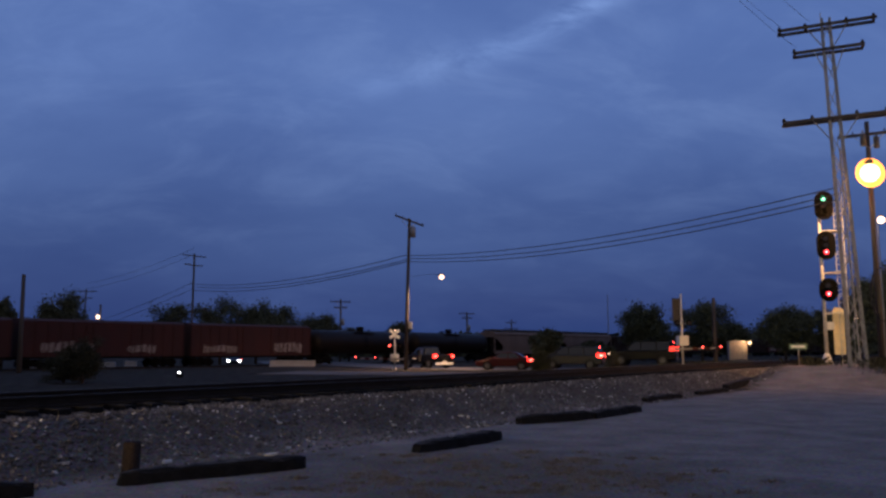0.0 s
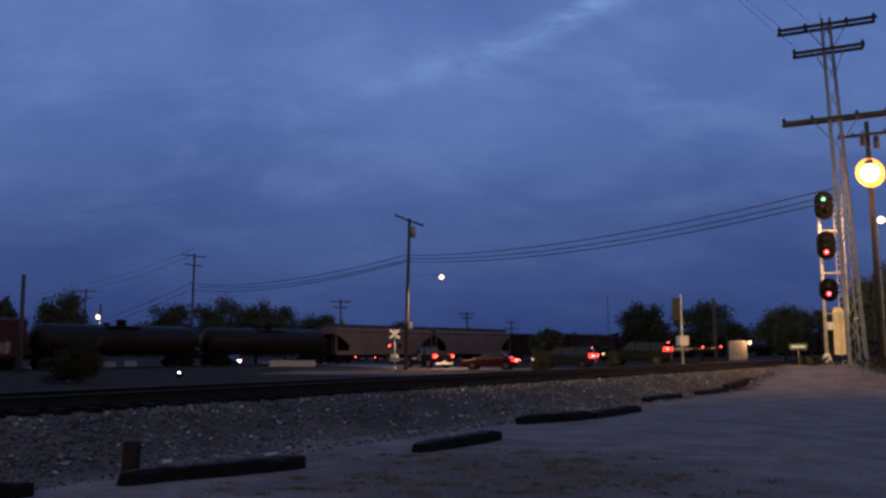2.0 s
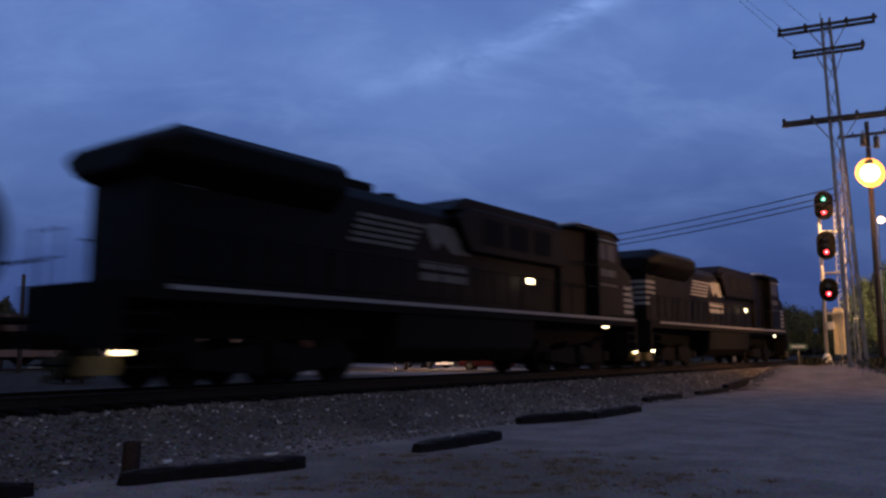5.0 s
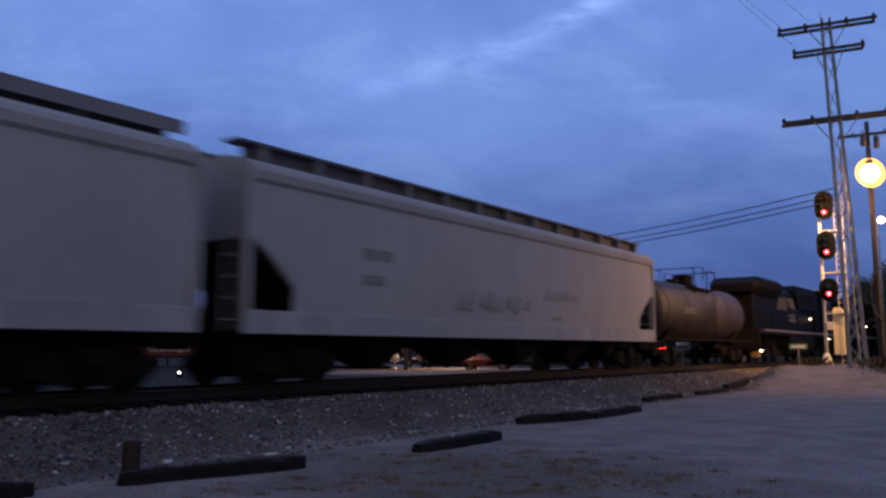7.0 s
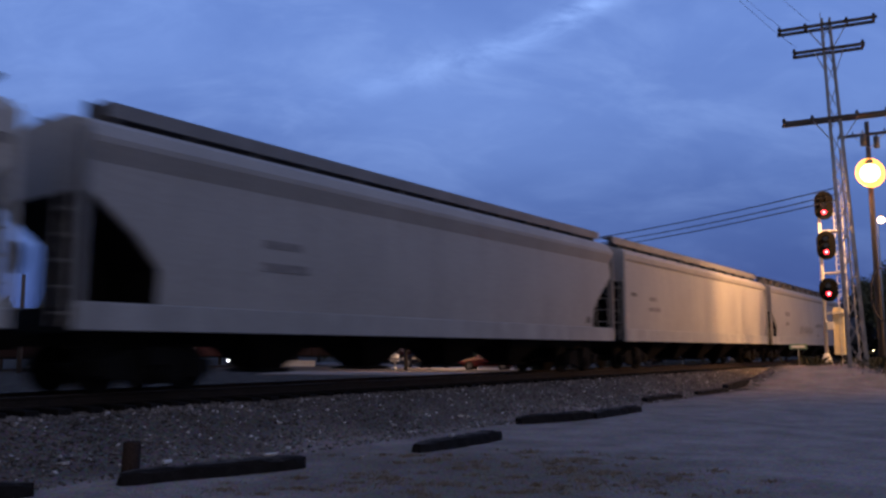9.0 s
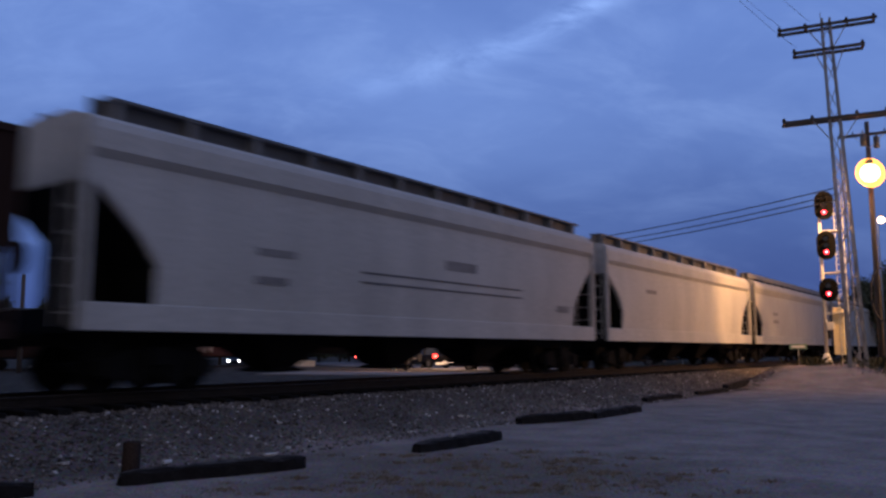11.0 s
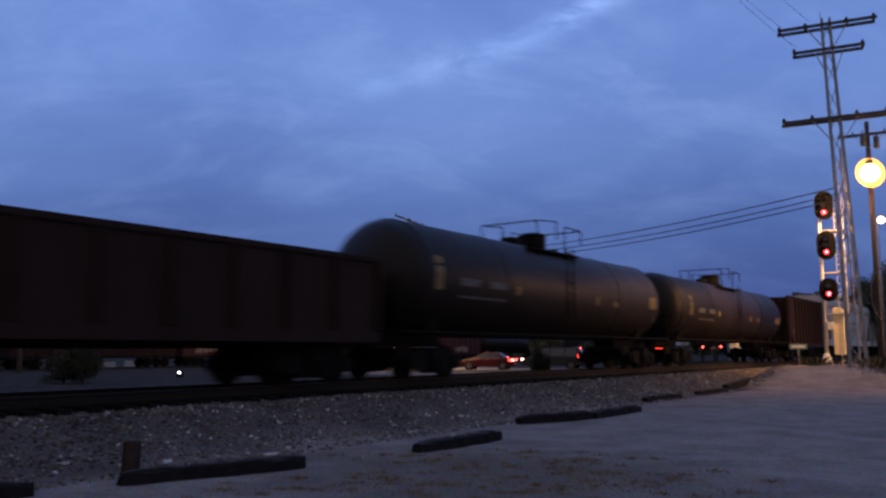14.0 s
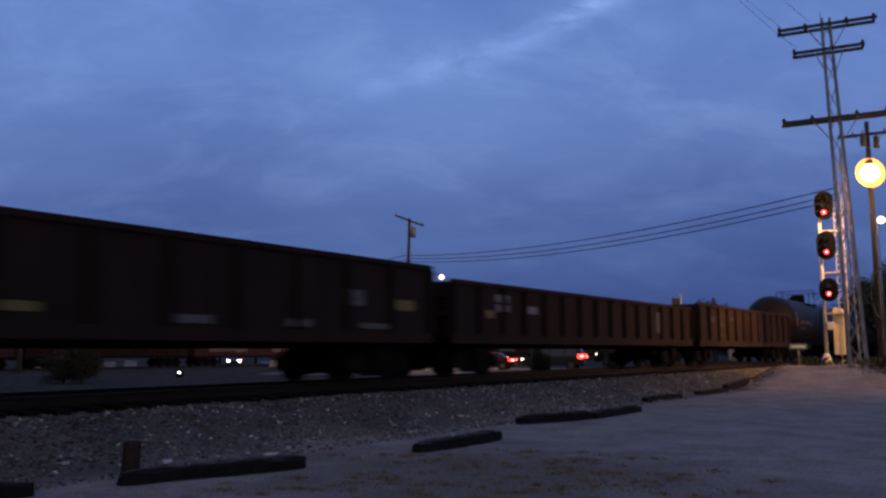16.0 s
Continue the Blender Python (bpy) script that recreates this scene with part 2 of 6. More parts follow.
M = dict(
    loco=material("black_locomotive_paint", (0.0054, 0.0043, 0.0037), 0.6, var=0.35, scale=1.2, bump=0.05, spec=0.1),
    under=material("grimy_gear_and_bay_shade", (0.007, 0.0065, 0.006), 0.95, var=0.4, bump=0.3, spec=0.15),
    white=material("white_lettering_paint", (0.25, 0.25, 0.25), 0.6, var=0.25, scale=6, bump=0.05),
    steel=material("worn_rail_steel", (0.030, 0.023, 0.019), 0.8, 0.1, spec=0.15, var=0.4, bump=0.2),
    shine=material("polished_rail_head", (0.10, 0.09, 0.085), 0.6, 0.6, var=0.2, bump=0.05),
    sill=material("grimed_pale_sill_paint", (0.36, 0.36, 0.36), 0.8, spec=0.2, var=0.25, scale=1.5, bump=0.04, streak=2),
    hop=material("pale_grey_hopper_paint", (0.37, 0.362, 0.355), 0.8, spec=0.2, var=0.16, scale=0.7, fine=14, bump=0.04, streak=2.5),
    hop2=material("off_white_hopper_paint", (0.475, 0.465, 0.45), 0.8, spec=0.25, var=0.2, scale=0.6, fine=12, bump=0.04, streak=3),
    hoproof=material("grey_roof_walk_steel", (0.10, 0.10, 0.105), 0.7, var=0.35, bump=0.2),
    walkgrey=material("grey_walk_paint", (0.21, 0.21, 0.215), 0.7, var=0.3, scale=1.0, bump=0.1),
    dirty=material("brown_road_grime", (0.16, 0.13, 0.11), 0.9, var=0.4, bump=0.2),
    rust=material("oxide_brown_steel", (0.032, 0.0165, 0.0125), 0.9, var=0.4, scale=1.4, bump=0.2, streak=3, spec=0.2),
    oxide=material("dusty_oxide_steel", (0.036, 0.020, 0.017), 0.9, var=0.4, scale=1.2, bump=0.2, streak=3, spec=0.2),
    tank=material("sooty_black_tank", (0.0150, 0.0100, 0.0073), 0.5, spec=0.2, var=0.35, scale=1.0, bump=0.06, streak=3),
    tank2=material("weathered_brown_tank", (0.016, 0.009, 0.0058), 0.55, var=0.35, scale=0.9, bump=0.06, streak=3),
    yellow=material("reflective_yellow_patch", (0.22, 0.15, 0.03), 0.6, var=0.5, scale=5, bump=0.0),
    boxred=material("oxide_red_boxcar", (0.062, 0.017, 0.014), 0.9, var=0.35, scale=0.8, bump=0.1, streak=2),
    graffiti=material("faded_pale_spray_paint", (0.36, 0.28, 0.25), 0.8, var=0.4, scale=2, bump=0.0),
    timber=material("weathered_creosote_timber", (0.019, 0.017, 0.017), 0.9, spec=0.1, var=0.45, scale=5, fine=30, bump=0.5, depth=0.02, each=0.25),
    pole=material("grey_brown_pole_wood", (0.080, 0.070, 0.064), 0.9, var=0.3, bump=0.3, streak=8),
    galv=material("galvanised_steel", (0.36, 0.36, 0.36), 0.5, 0.7, var=0.25, bump=0.05),
    silver=material("aluminium_paint", (0.58, 0.57, 0.54), 0.5, 0.2, var=0.2, bump=0.05),
    black=material("matt_black_signal_paint", (0.004, 0.004, 0.004), 0.9, var=0.2, bump=0.05, spec=0.08),
    wire=material("black_cable", (0.02, 0.02, 0.022), 0.7, var=0.1, bump=0.0),
    insul=material("brown_insulator_glaze", (0.03, 0.02, 0.017), 0.75, var=0.1, bump=0.0),
    asphalt=material("worn_asphalt", (0.13, 0.12, 0.115), 0.9, var=0.25, scale=0.8, fine=60, bump=0.3),
    shoulder=material("lamplit_shoulder_gravel", (0.25, 0.20, 0.16), 0.95, var=0.4, scale=0.5, fine=18, bump=0.4, spec=0.1),
    chip=material("pale_limestone_chip", (0.52, 0.49, 0.46), 0.9, var=0.3, scale=20, bump=0.2, each=0.3),
    concrete=material("pale_concrete", (0.35, 0.33, 0.31), 0.9, var=0.25, bump=0.2),
    bark=material("tree_bark", (0.06, 0.045, 0.035), 0.95, var=0.3, bump=0.4),
    leaf=island_material("dusk_foliage", (0.045, 0.055, 0.034), (0.105, 0.115, 0.070)),
    straw=island_material("dry_grass", (0.17, 0.135, 0.10), (0.30, 0.245, 0.19)),
    weed=island_material("rank_weeds", (0.02, 0.024, 0.012), (0.06, 0.055, 0.03)),
    ballast=island_material("limestone_ballast", (0.064, 0.054, 0.048), (0.208, 0.177, 0.160), 0.95, bright=(0.52, 0.48, 0.46), patchy=True),
    carred=material("dark_red_car_paint", (0.04, 0.003, 0.004), 0.45, 0.0, var=0.05, bump=0.0, spec=0.2),
    cargrey=material("grey_car_paint", (0.016, 0.016, 0.018), 0.4, 0.0, var=0.05, bump=0.0, spec=0.3),
    cardark=material("black_car_paint", (0.004, 0.004, 0.005), 0.5, 0.0, var=0.05, bump=0.0, spec=0.15),
    tyre=material("black_tyre_rubber", (0.015, 0.015, 0.015), 0.9, var=0.2, bump=0.1),
    rim=material("alloy_wheel", (0.08, 0.08, 0.085), 0.5, 0.5, var=0.1, bump=0.0),
    cabglass=material("dusty_cab_glass", (0.026, 0.028, 0.034), 0.3, var=0.3, scale=2, bump=0.0, spec=0.2),
    pane=glass("dark_window_glass", (0.012, 0.014, 0.018)),
    tail=glow("lit_red_tail_light", (1.0, 0.05, 0.04), 12.0),
    brake=glow("bright_brake_light", (1.0, 0.11, 0.085), 14.0),
    lensred=glow("glowing_red_lens", (1.0, 0.03, 0.022), 4.0),
    head=glow("white_head_light", (0.95, 0.97, 1.0), 14.0),
    redlens=glow("lit_red_signal_lens", (1.0, 0.03, 0.05), 1.7),
    redcore=glow("red_signal_core", (1.0, 0.20, 0.24), 6.0),
    greenlens=glow("lit_green_signal_lens", (0.04, 0.62, 0.36), 0.9),
    greencore=glow("green_signal_core", (0.45, 1.0, 0.85), 3.0),
    beam=glow("headlight_beam_emitter", (1.0, 0.74, 0.36), 130000.0),
    headlens=glow("blazing_headlight_lens", (1.0, 0.80, 0.48), 260.0),
    casing=material("warm_lit_case_paint", (0.80, 0.68, 0.42), 0.7, var=0.15, bump=0.0, spec=0.2),
    faded=material("faded_grey_marking", (0.27, 0.26, 0.26), 0.85, var=0.35, scale=4, bump=0.0, spec=0.2),
    ghost=material("ghosted_grey_spray", (0.305, 0.298, 0.292), 0.85, var=0.2, scale=4, bump=0.0, spec=0.2),
    dim=material("grimed_white_marking", (0.16, 0.155, 0.15), 0.8, var=0.5, scale=4, bump=0.0, spec=0.2),
    sooted=material("sooted_white_marking", (0.07, 0.067, 0.065), 0.8, var=0.5, scale=4, bump=0.0, spec=0.2),
    drab=material("dull_grey_sheet", (0.11, 0.11, 0.115), 0.7, var=0.25, bump=0.0),
    tan=material("dusty_tan_hopper_paint", (0.21, 0.155, 0.135), 0.85, var=0.3, scale=0.8, bump=0.05, streak=3, spec=0.2),
    mast=material("weathered_mast_steel", (0.33, 0.32, 0.31), 0.65, 0.2, var=0.3, bump=0.05),
    darklens=glass("unlit_signal_lens", (0.03, 0.02, 0.02)),
    sodium=glow("sodium_lamp_bulb", (1.0, 0.80, 0.42), 3.4),
    sodium_halo=glow("sodium_lamp_halo", (1.0, 0.48, 0.11), 1.1),
    bulb=glow("warm_lamp_bulb", (1.0, 0.66, 0.44), 3.4),
    steplamp=glow("warm_step_light", (1.0, 0.80, 0.48), 5.0),
    sign=material("green_sign_enamel", (0.13, 0.22, 0.16), 0.4, var=0.1, bump=0.0),
    signwhite=material("white_sign_enamel", (0.7, 0.7, 0.68), 0.4, var=0.1, bump=0.0),
)


def ground_material():
    m = bpy.data.materials.new("gravel_and_dirt")
    m.use_nodes = True
    nt = m.node_tree
    N, L = nt.nodes.new, nt.links.new
    b = nt.nodes["Principled BSDF"]
    b.inputs["Roughness"].default_value, b.inputs["Specular IOR Level"].default_value = 0.95, 0.06
    tc = N("ShaderNodeTexCoord")

    def nz(scale, detail=5, kind="ShaderNodeTexNoise"):
        n = N(kind)
        n.inputs["Scale"].default_value = scale
        if kind == "ShaderNodeTexNoise":
            n.inputs["Detail"].default_value = detail
        L(tc.outputs["Object"], n.inputs["Vector"])
        return n

    def mix(fac, a, b_, how="MIX"):
        n = N("ShaderNodeMix")
        n.data_type, n.blend_type = "RGBA", how
        for sock, v in ((n.inputs[0], fac), (n.inputs[6], a), (n.inputs[7], b_)):
            if isinstance(v, tuple):
                sock.default_value = (*v, 1)
            elif isinstance(v, float):
                sock.default_value = v
            else:
                L(v, sock)
        return n.outputs[2]

    def rng(v, lo, hi):
        r = N("ShaderNodeMapRange")
        r.inputs[1].default_value, r.inputs[2].default_value = lo, hi
        L(v, r.inputs[0])
        return r.outputs[0]

    big, mid, small, patch = nz(0.22, 4), nz(1.3, 6), nz(22, 3), nz(0.8, 8)
    vor = nz(28, kind="ShaderNodeTexVoronoi")
    col = mix(rng(mid.outputs[0], 0.35, 0.7), (0.240, 0.191, 0.166), (0.312, 0.250, 0.218))
    col = mix(rng(patch.outputs[0], 0.46, 0.74), col, (0.180, 0.143, 0.118))
    # a worn patch of brown soil where thin grass grows
    away = N("ShaderNodeVectorMath")
    away.operation = "DISTANCE"
    away.inputs[1].default_value = (0.7, 10.3, 0)
    L(tc.outputs["Object"], away.inputs[0])
    worn = N("ShaderNodeMath")
    worn.operation, worn.inputs[1].default_value = "MULTIPLY_ADD", -5.0
    L(patch.outputs[0], worn.inputs[0])
    L(away.outputs["Value"], worn.inputs[2])
    col = mix(rng(worn.outputs[0], 2.0, -1.2), col, (0.158, 0.124, 0.098))
    # rough dark soil and dead grass beyond the track bed
    dot, edge = N("ShaderNodeVectorMath"), N("ShaderNodeMath")
    dot.operation = "DOT_PRODUCT"
    dot.inputs[1].default_value = NR
    L(tc.outputs["Object"], dot.inputs[0])
    edge.operation, edge.inputs[1].default_value = "MULTIPLY_ADD", 5.0
    L(big.outputs[0], edge.inputs[0])
    L(dot.outputs["Value"], edge.inputs[2])
    bed = mix(rng(mid.outputs[0], 0.3, 0.7), (0.085, 0.072, 0.062), (0.14, 0.12, 0.105))
    col = mix(rng(edge.outputs[0], 11.7, 13.0), col, bed)
    verge = mix(rng(mid.outputs[0], 0.35, 0.7), (0.026, 0.022, 0.016), (0.070, 0.057, 0.042))
    col = mix(rng(edge.outputs[0], 18.0, 20.5), col, verge)
    col = mix(0.45, col, vor.outputs["Color"], "SOFT_LIGHT")
    hs = N("ShaderNodeHueSaturation")
    hs.inputs["Saturation"].default_value = 0.82
    L(col, hs.inputs["Color"])
    L(hs.outputs[0], b.inputs["Base Color"])
    ad = N("ShaderNodeMath")
    L(small.outputs[0], ad.inputs[0])
    L(vor.outputs["Distance"], ad.inputs[1])
    bp = N("ShaderNodeBump")
    bp.inputs["Strength"].default_value, bp.inputs["Distance"].default_value = 0.7, 0.03
    L(ad.outputs[0], bp.inputs["Height"])
    L(bp.outputs[0], b.inputs["Normal"])
    return m


M["ground"] = ground_material()


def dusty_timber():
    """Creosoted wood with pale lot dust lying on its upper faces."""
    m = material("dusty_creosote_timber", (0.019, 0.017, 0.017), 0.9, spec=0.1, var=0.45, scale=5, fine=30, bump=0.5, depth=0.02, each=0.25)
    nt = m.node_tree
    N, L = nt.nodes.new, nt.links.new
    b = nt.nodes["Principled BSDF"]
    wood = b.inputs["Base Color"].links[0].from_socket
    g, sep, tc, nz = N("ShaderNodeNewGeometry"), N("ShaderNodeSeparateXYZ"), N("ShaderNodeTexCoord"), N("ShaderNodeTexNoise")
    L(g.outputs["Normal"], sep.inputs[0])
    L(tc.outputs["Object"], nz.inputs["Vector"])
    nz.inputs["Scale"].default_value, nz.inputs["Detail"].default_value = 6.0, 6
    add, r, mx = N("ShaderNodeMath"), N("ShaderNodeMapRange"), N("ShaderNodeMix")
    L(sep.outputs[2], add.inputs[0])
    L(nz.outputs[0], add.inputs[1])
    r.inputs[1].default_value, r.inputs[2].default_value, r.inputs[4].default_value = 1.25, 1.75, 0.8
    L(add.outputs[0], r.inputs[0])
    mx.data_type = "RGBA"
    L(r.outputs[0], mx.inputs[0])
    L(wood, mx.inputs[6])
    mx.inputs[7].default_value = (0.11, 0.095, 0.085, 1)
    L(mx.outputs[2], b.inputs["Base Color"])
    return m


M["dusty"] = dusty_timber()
M["stump"] = material("split_brown_post_wood", (0.046, 0.031, 0.025), 0.9, var=0.5, scale=4, fine=30, bump=0.5, depth=0.02, spec=0.1, streak=5)


# ---------------------------------------------------------------- mesh helpers
def box(bm, x0, x1, y0, y1, z0, z1):
    v = [bm.verts.new((x, y, z)) for x in (x0, x1) for y in (y0, y1) for z in (z0, z1)]
    for f in ((0, 1, 3, 2), (4, 6, 7, 5), (0, 4, 5, 1), (2, 3, 7, 6), (0, 2, 6, 4), (1, 5, 7, 3)):
        bm.faces.new([v[i] for i in f])
    return v


def axes(p, q):
    d = (Vector(q) - Vector(p)).normalized()
    a = d.cross(Vector((0, 0, 1)))
    a = Vector((1, 0, 0)) if a.length < 1e-4 else a.normalized()
    return d, a, a.cross(d)


def tube(bm, p, q, r, r2=None, n=8, caps=True):
    d, a, c = axes(p, q)
    r2 = r if r2 is None else r2
    rings = []
    for o, k in ((Vector(p), r), (Vector(q), r2)):
        rings.append([bm.verts.new(o + (a * cos(2 * pi * i / n) + c * sin(2 * pi * i / n)) * k) for i in range(n)])
    for i in range(n):
        f = bm.faces.new((rings[0][i], rings[0][(i + 1) % n], rings[1][(i + 1) % n], rings[1][i]))
        f.smooth = n > 6
    if caps:
        bm.faces.new(rings[0][::-1])
        bm.faces.new(rings[1])


def beam(bm, p, q, w, h):
    d, a, c = axes(p, q)
    v = [bm.verts.new(Vector(o) + a * (i * w / 2) + c * (j * h / 2)) for o in (p, q) for i, j in ((-1, -1), (1, -1), (1, 1), (-1, 1))]
    for f in ((3, 2, 1, 0), (4, 5, 6, 7), (0, 1, 5, 4), (1, 2, 6, 5), (2, 3, 7, 6), (3, 0, 4, 7)):
        bm.faces.new([v[i] for i in f])


def path_tube(bm, pts, r, n=6):
    """One unbroken tube through the points."""
    pts = [Vector(p) for p in pts]
    rings = []
    for i, p in enumerate(pts):
        d, a, c = axes(pts[max(0, i - 1)], pts[min(len(pts) - 1, i + 1)])
        if rings and a.dot(side) < 0:
            a, c = -a, -c
        side = a
        rings.append([bm.verts.new(p + (a * cos(2 * pi * k / n) + c * sin(2 * pi * k / n)) * r) for k in range(n)])
    for p, q in zip(rings, rings[1:]):
        for k in range(n):
            bm.faces.new((p[k], p[(k + 1) % n], q[(k + 1) % n], q[k]))
    bm.faces.new(rings[0][::-1])
    bm.faces.new(rings[-1])


def prism(bm, pts, axis, a, b):
    """Extrudes a polygon from a to b along an axis. axis y: points are (x, z); x: (y, z); z: (x, y)."""
    def at(p, k):
        return {"y": (p[0], k, p[1]), "x": (k, p[0], p[1]), "z": (p[0], p[1], k)}[axis]
    lo, hi = [bm.verts.new(at(p, a)) for p in pts], [bm.verts.new(at(p, b)) for p in pts]
    n = len(pts)
    bm.faces.new(lo)
    bm.faces.new(hi[::-1])
    for i in range(n):
        bm.faces.new((lo[i], hi[i], hi[(i + 1) % n], lo[(i + 1) % n]))


def disc(bm, centre, r, axis, depth, n=14):
    c = Vector(centre)
    d = Vector({"x": (1, 0, 0), "y": (0, 1, 0), "z": (0, 0, 1)}[axis]) * depth / 2
    tube(bm, c - d, c + d, r, n=n)


def finish(bm, name, mat, bevel=0.0):
    bmesh.ops.recalc_face_normals(bm, faces=bm.faces)
    if bevel:
        bmesh.ops.bevel(bm, geom=bm.edges[:], offset=bevel, segments=1, affect="EDGES", clamp_overlap=True)
    me = bpy.data.meshes.new(name)
    bm.to_mesh(me)
    bm.free()
    me.materials.append(mat)
    return me


def part(name, bm, mat, parent, label="", bevel=0.0):
    ob = new(name, finish(bm, name, mat, bevel))
    ob.parent = parent
    return tagged(ob, label)


def shared(name, me, parent, m=None):
    ob = new(name, me)
    ob.parent = parent
    if m is not None:
        ob.matrix_basis = m
    return ob


def thing(name, label, category, m=None, group="", kind=""):
    ob = new(name)
    ob.empty_display_size = 0.3
    if m is not None:
        ob.matrix_basis = m
    return tagged(ob, label, category, group, kind)


def B():
    return bmesh.new()


def quick(name, mat, parent, *boxes, bevel=0.0, label=""):
    bm = B()
    for b in boxes:
        box(bm, *b)
    return part(name, bm, mat, parent, label, bevel)


def mesh_from(name, verts, faces, mat, smooth=False):
    me = bpy.data.meshes.new(name)
    me.from_pydata(verts, [], faces)
    me.materials.append(mat)
    if smooth:
        me.polygons.foreach_set("use_smooth", [True] * len(me.polygons))
    me.update()
    return me


# ---------------------------------------------------------------- ground, track, road
def smooth(a, b, x):
    k = min(1, max(0, (x - a) / (b - a)))
    return k * k * (3 - 2 * k)


MOUND = Vector((18.6, 39.3))


def ground_height(x, y):
    s, d = x * TR.x + y * TR.y, x * NR.x + y * NR.y
    bank = 0.60 * smooth(9.6, 11.7, d) * (1 - smooth(15.3, 17.6, d))
    mound = 0.86 * (1 - smooth(3.0, 9.0, (Vector((x, y)) - MOUND).length)) * (1 - smooth(9.5, 11.5, d))
    lot = 0.85 * smooth(30, 55, s) * (1 - smooth(-40, -20, -d)) * (1 - smooth(9, 11, d)) * smooth(-30, 0, d)
    off = abs((x - 10) * 0.396 + (y - 67.2) * 0.918)
    ramp = 0.72 * (1 - smooth(15, 36, d)) * (1 - smooth(5, 13, off)) * smooth(4, 9, x) * smooth(10, 15, d) if off < 13 else 0.0
    far = -0.1 * smooth(17, 30, d) - 1.0 * smooth(75, 95, d) * (1 - smooth(0, 1, (d > 400)))
    rough = 0.03 * noise.noise((x * 0.45, y * 0.45, 0)) + 0.012 * noise.noise((x * 1.7, y * 1.7, 3))
    return max(bank, mound, lot, ramp) + far + rough


def spaced(fine_lo, fine_hi, step, far):
    v, k, q = [], step, fine_lo
    while q < fine_hi:
        v.append(q)
        q += step
    k, q = step, fine_hi
    while q < far:
        v.append(q)
        k *= 1.22
        q += k
    v.append(far)
    k, q = step, fine_lo
    while q > -far:
        k *= 1.22
        q -= k
        v.insert(0, max(q, -far))
    return v


def build_ground():
    ss, ds = spaced(-12, 62, 0.5, 2500), spaced(4, 20, 0.3, 2500)
    verts = []
    for s in ss:
        for d in ds:
            q = on_main(s, d)
            verts.append((q.x, q.y, ground_height(q.x, q.y)))
    n = len(ds)
    faces = [(i * n + j, (i + 1) * n + j, (i + 1) * n + j + 1, i * n + j + 1) for i in range(len(ss) - 1) for j in range(n - 1)]
    g = new("ground", mesh_from("ground", verts, faces, M["ground"], True))
    tagged(g, "pale trodden gravel lot with a raised track bed", "ground", kind="structure")


build_ground()


def rail_profile(bm, y, s0, s1, foot):
    pts = [(y - 0.07, foot), (y + 0.07, foot), (y + 0.07, foot + 0.02), (y + 0.012, foot + 0.04), (y + 0.012, RAIL - 0.04 - RAIL + foot + 0.14), (y + 0.036, foot + 0.145),
           (y + 0.036, foot + 0.176), (y - 0.036, foot + 0.176), (y - 0.036, foot + 0.145), (y - 0.012, foot + 0.13), (y - 0.012, foot + 0.04), (y - 0.07, foot + 0.02)]
    prism(bm, pts, "x", s0, s1)


def build_track(name, label, m, top, s0, s1, ties):
    t = thing(name, label, "railway track", m, kind="structure")
    for y in (-0.755, 0.755):
        bm = B()
        rail_profile(bm, y, s0, s1, top - 0.176)
        part("rail", bm, M["steel"], t, "rusty steel rail with a polished head")
        bm = B()
        box(bm, s0, s1, y - 0.03, y + 0.03, top - 0.002, top + 0.003)
        part("rail_head", bm, M["shine"], t)
    bm = B()
    box(bm, -0.115, 0.115, -1.3, 1.3, top - 0.36, top - 0.186)
    me = finish(bm, "sleeper", M["timber"], 0.012)
    k, rnd = 0, random.Random(4)
    for k in range(ties[2]):
        s = ties[0] + (ties[1] - ties[0]) * k / ties[2]
        shared("sleeper", me, t, pose(s + rnd.uniform(-.03, .03), rnd.uniform(-.05, .05), 0, 0, 0, rnd.uniform(-1, 1)))
    return t


base = on_main(0, DIST)
build_track("main_track", "rusty main line rails on creosoted timber sleepers", pose(base.x, base.y, 0, 0, 0, HEADING), RAIL, -160, 420, (-14, 66, 150))
build_track("far_track", "far line of rails across the road", pose(FAR0.x, FAR0.y, 0, 0, 0, 90 - 40.4), RAIL2 + 0.12, -150, 400, (-70, 90, 120))


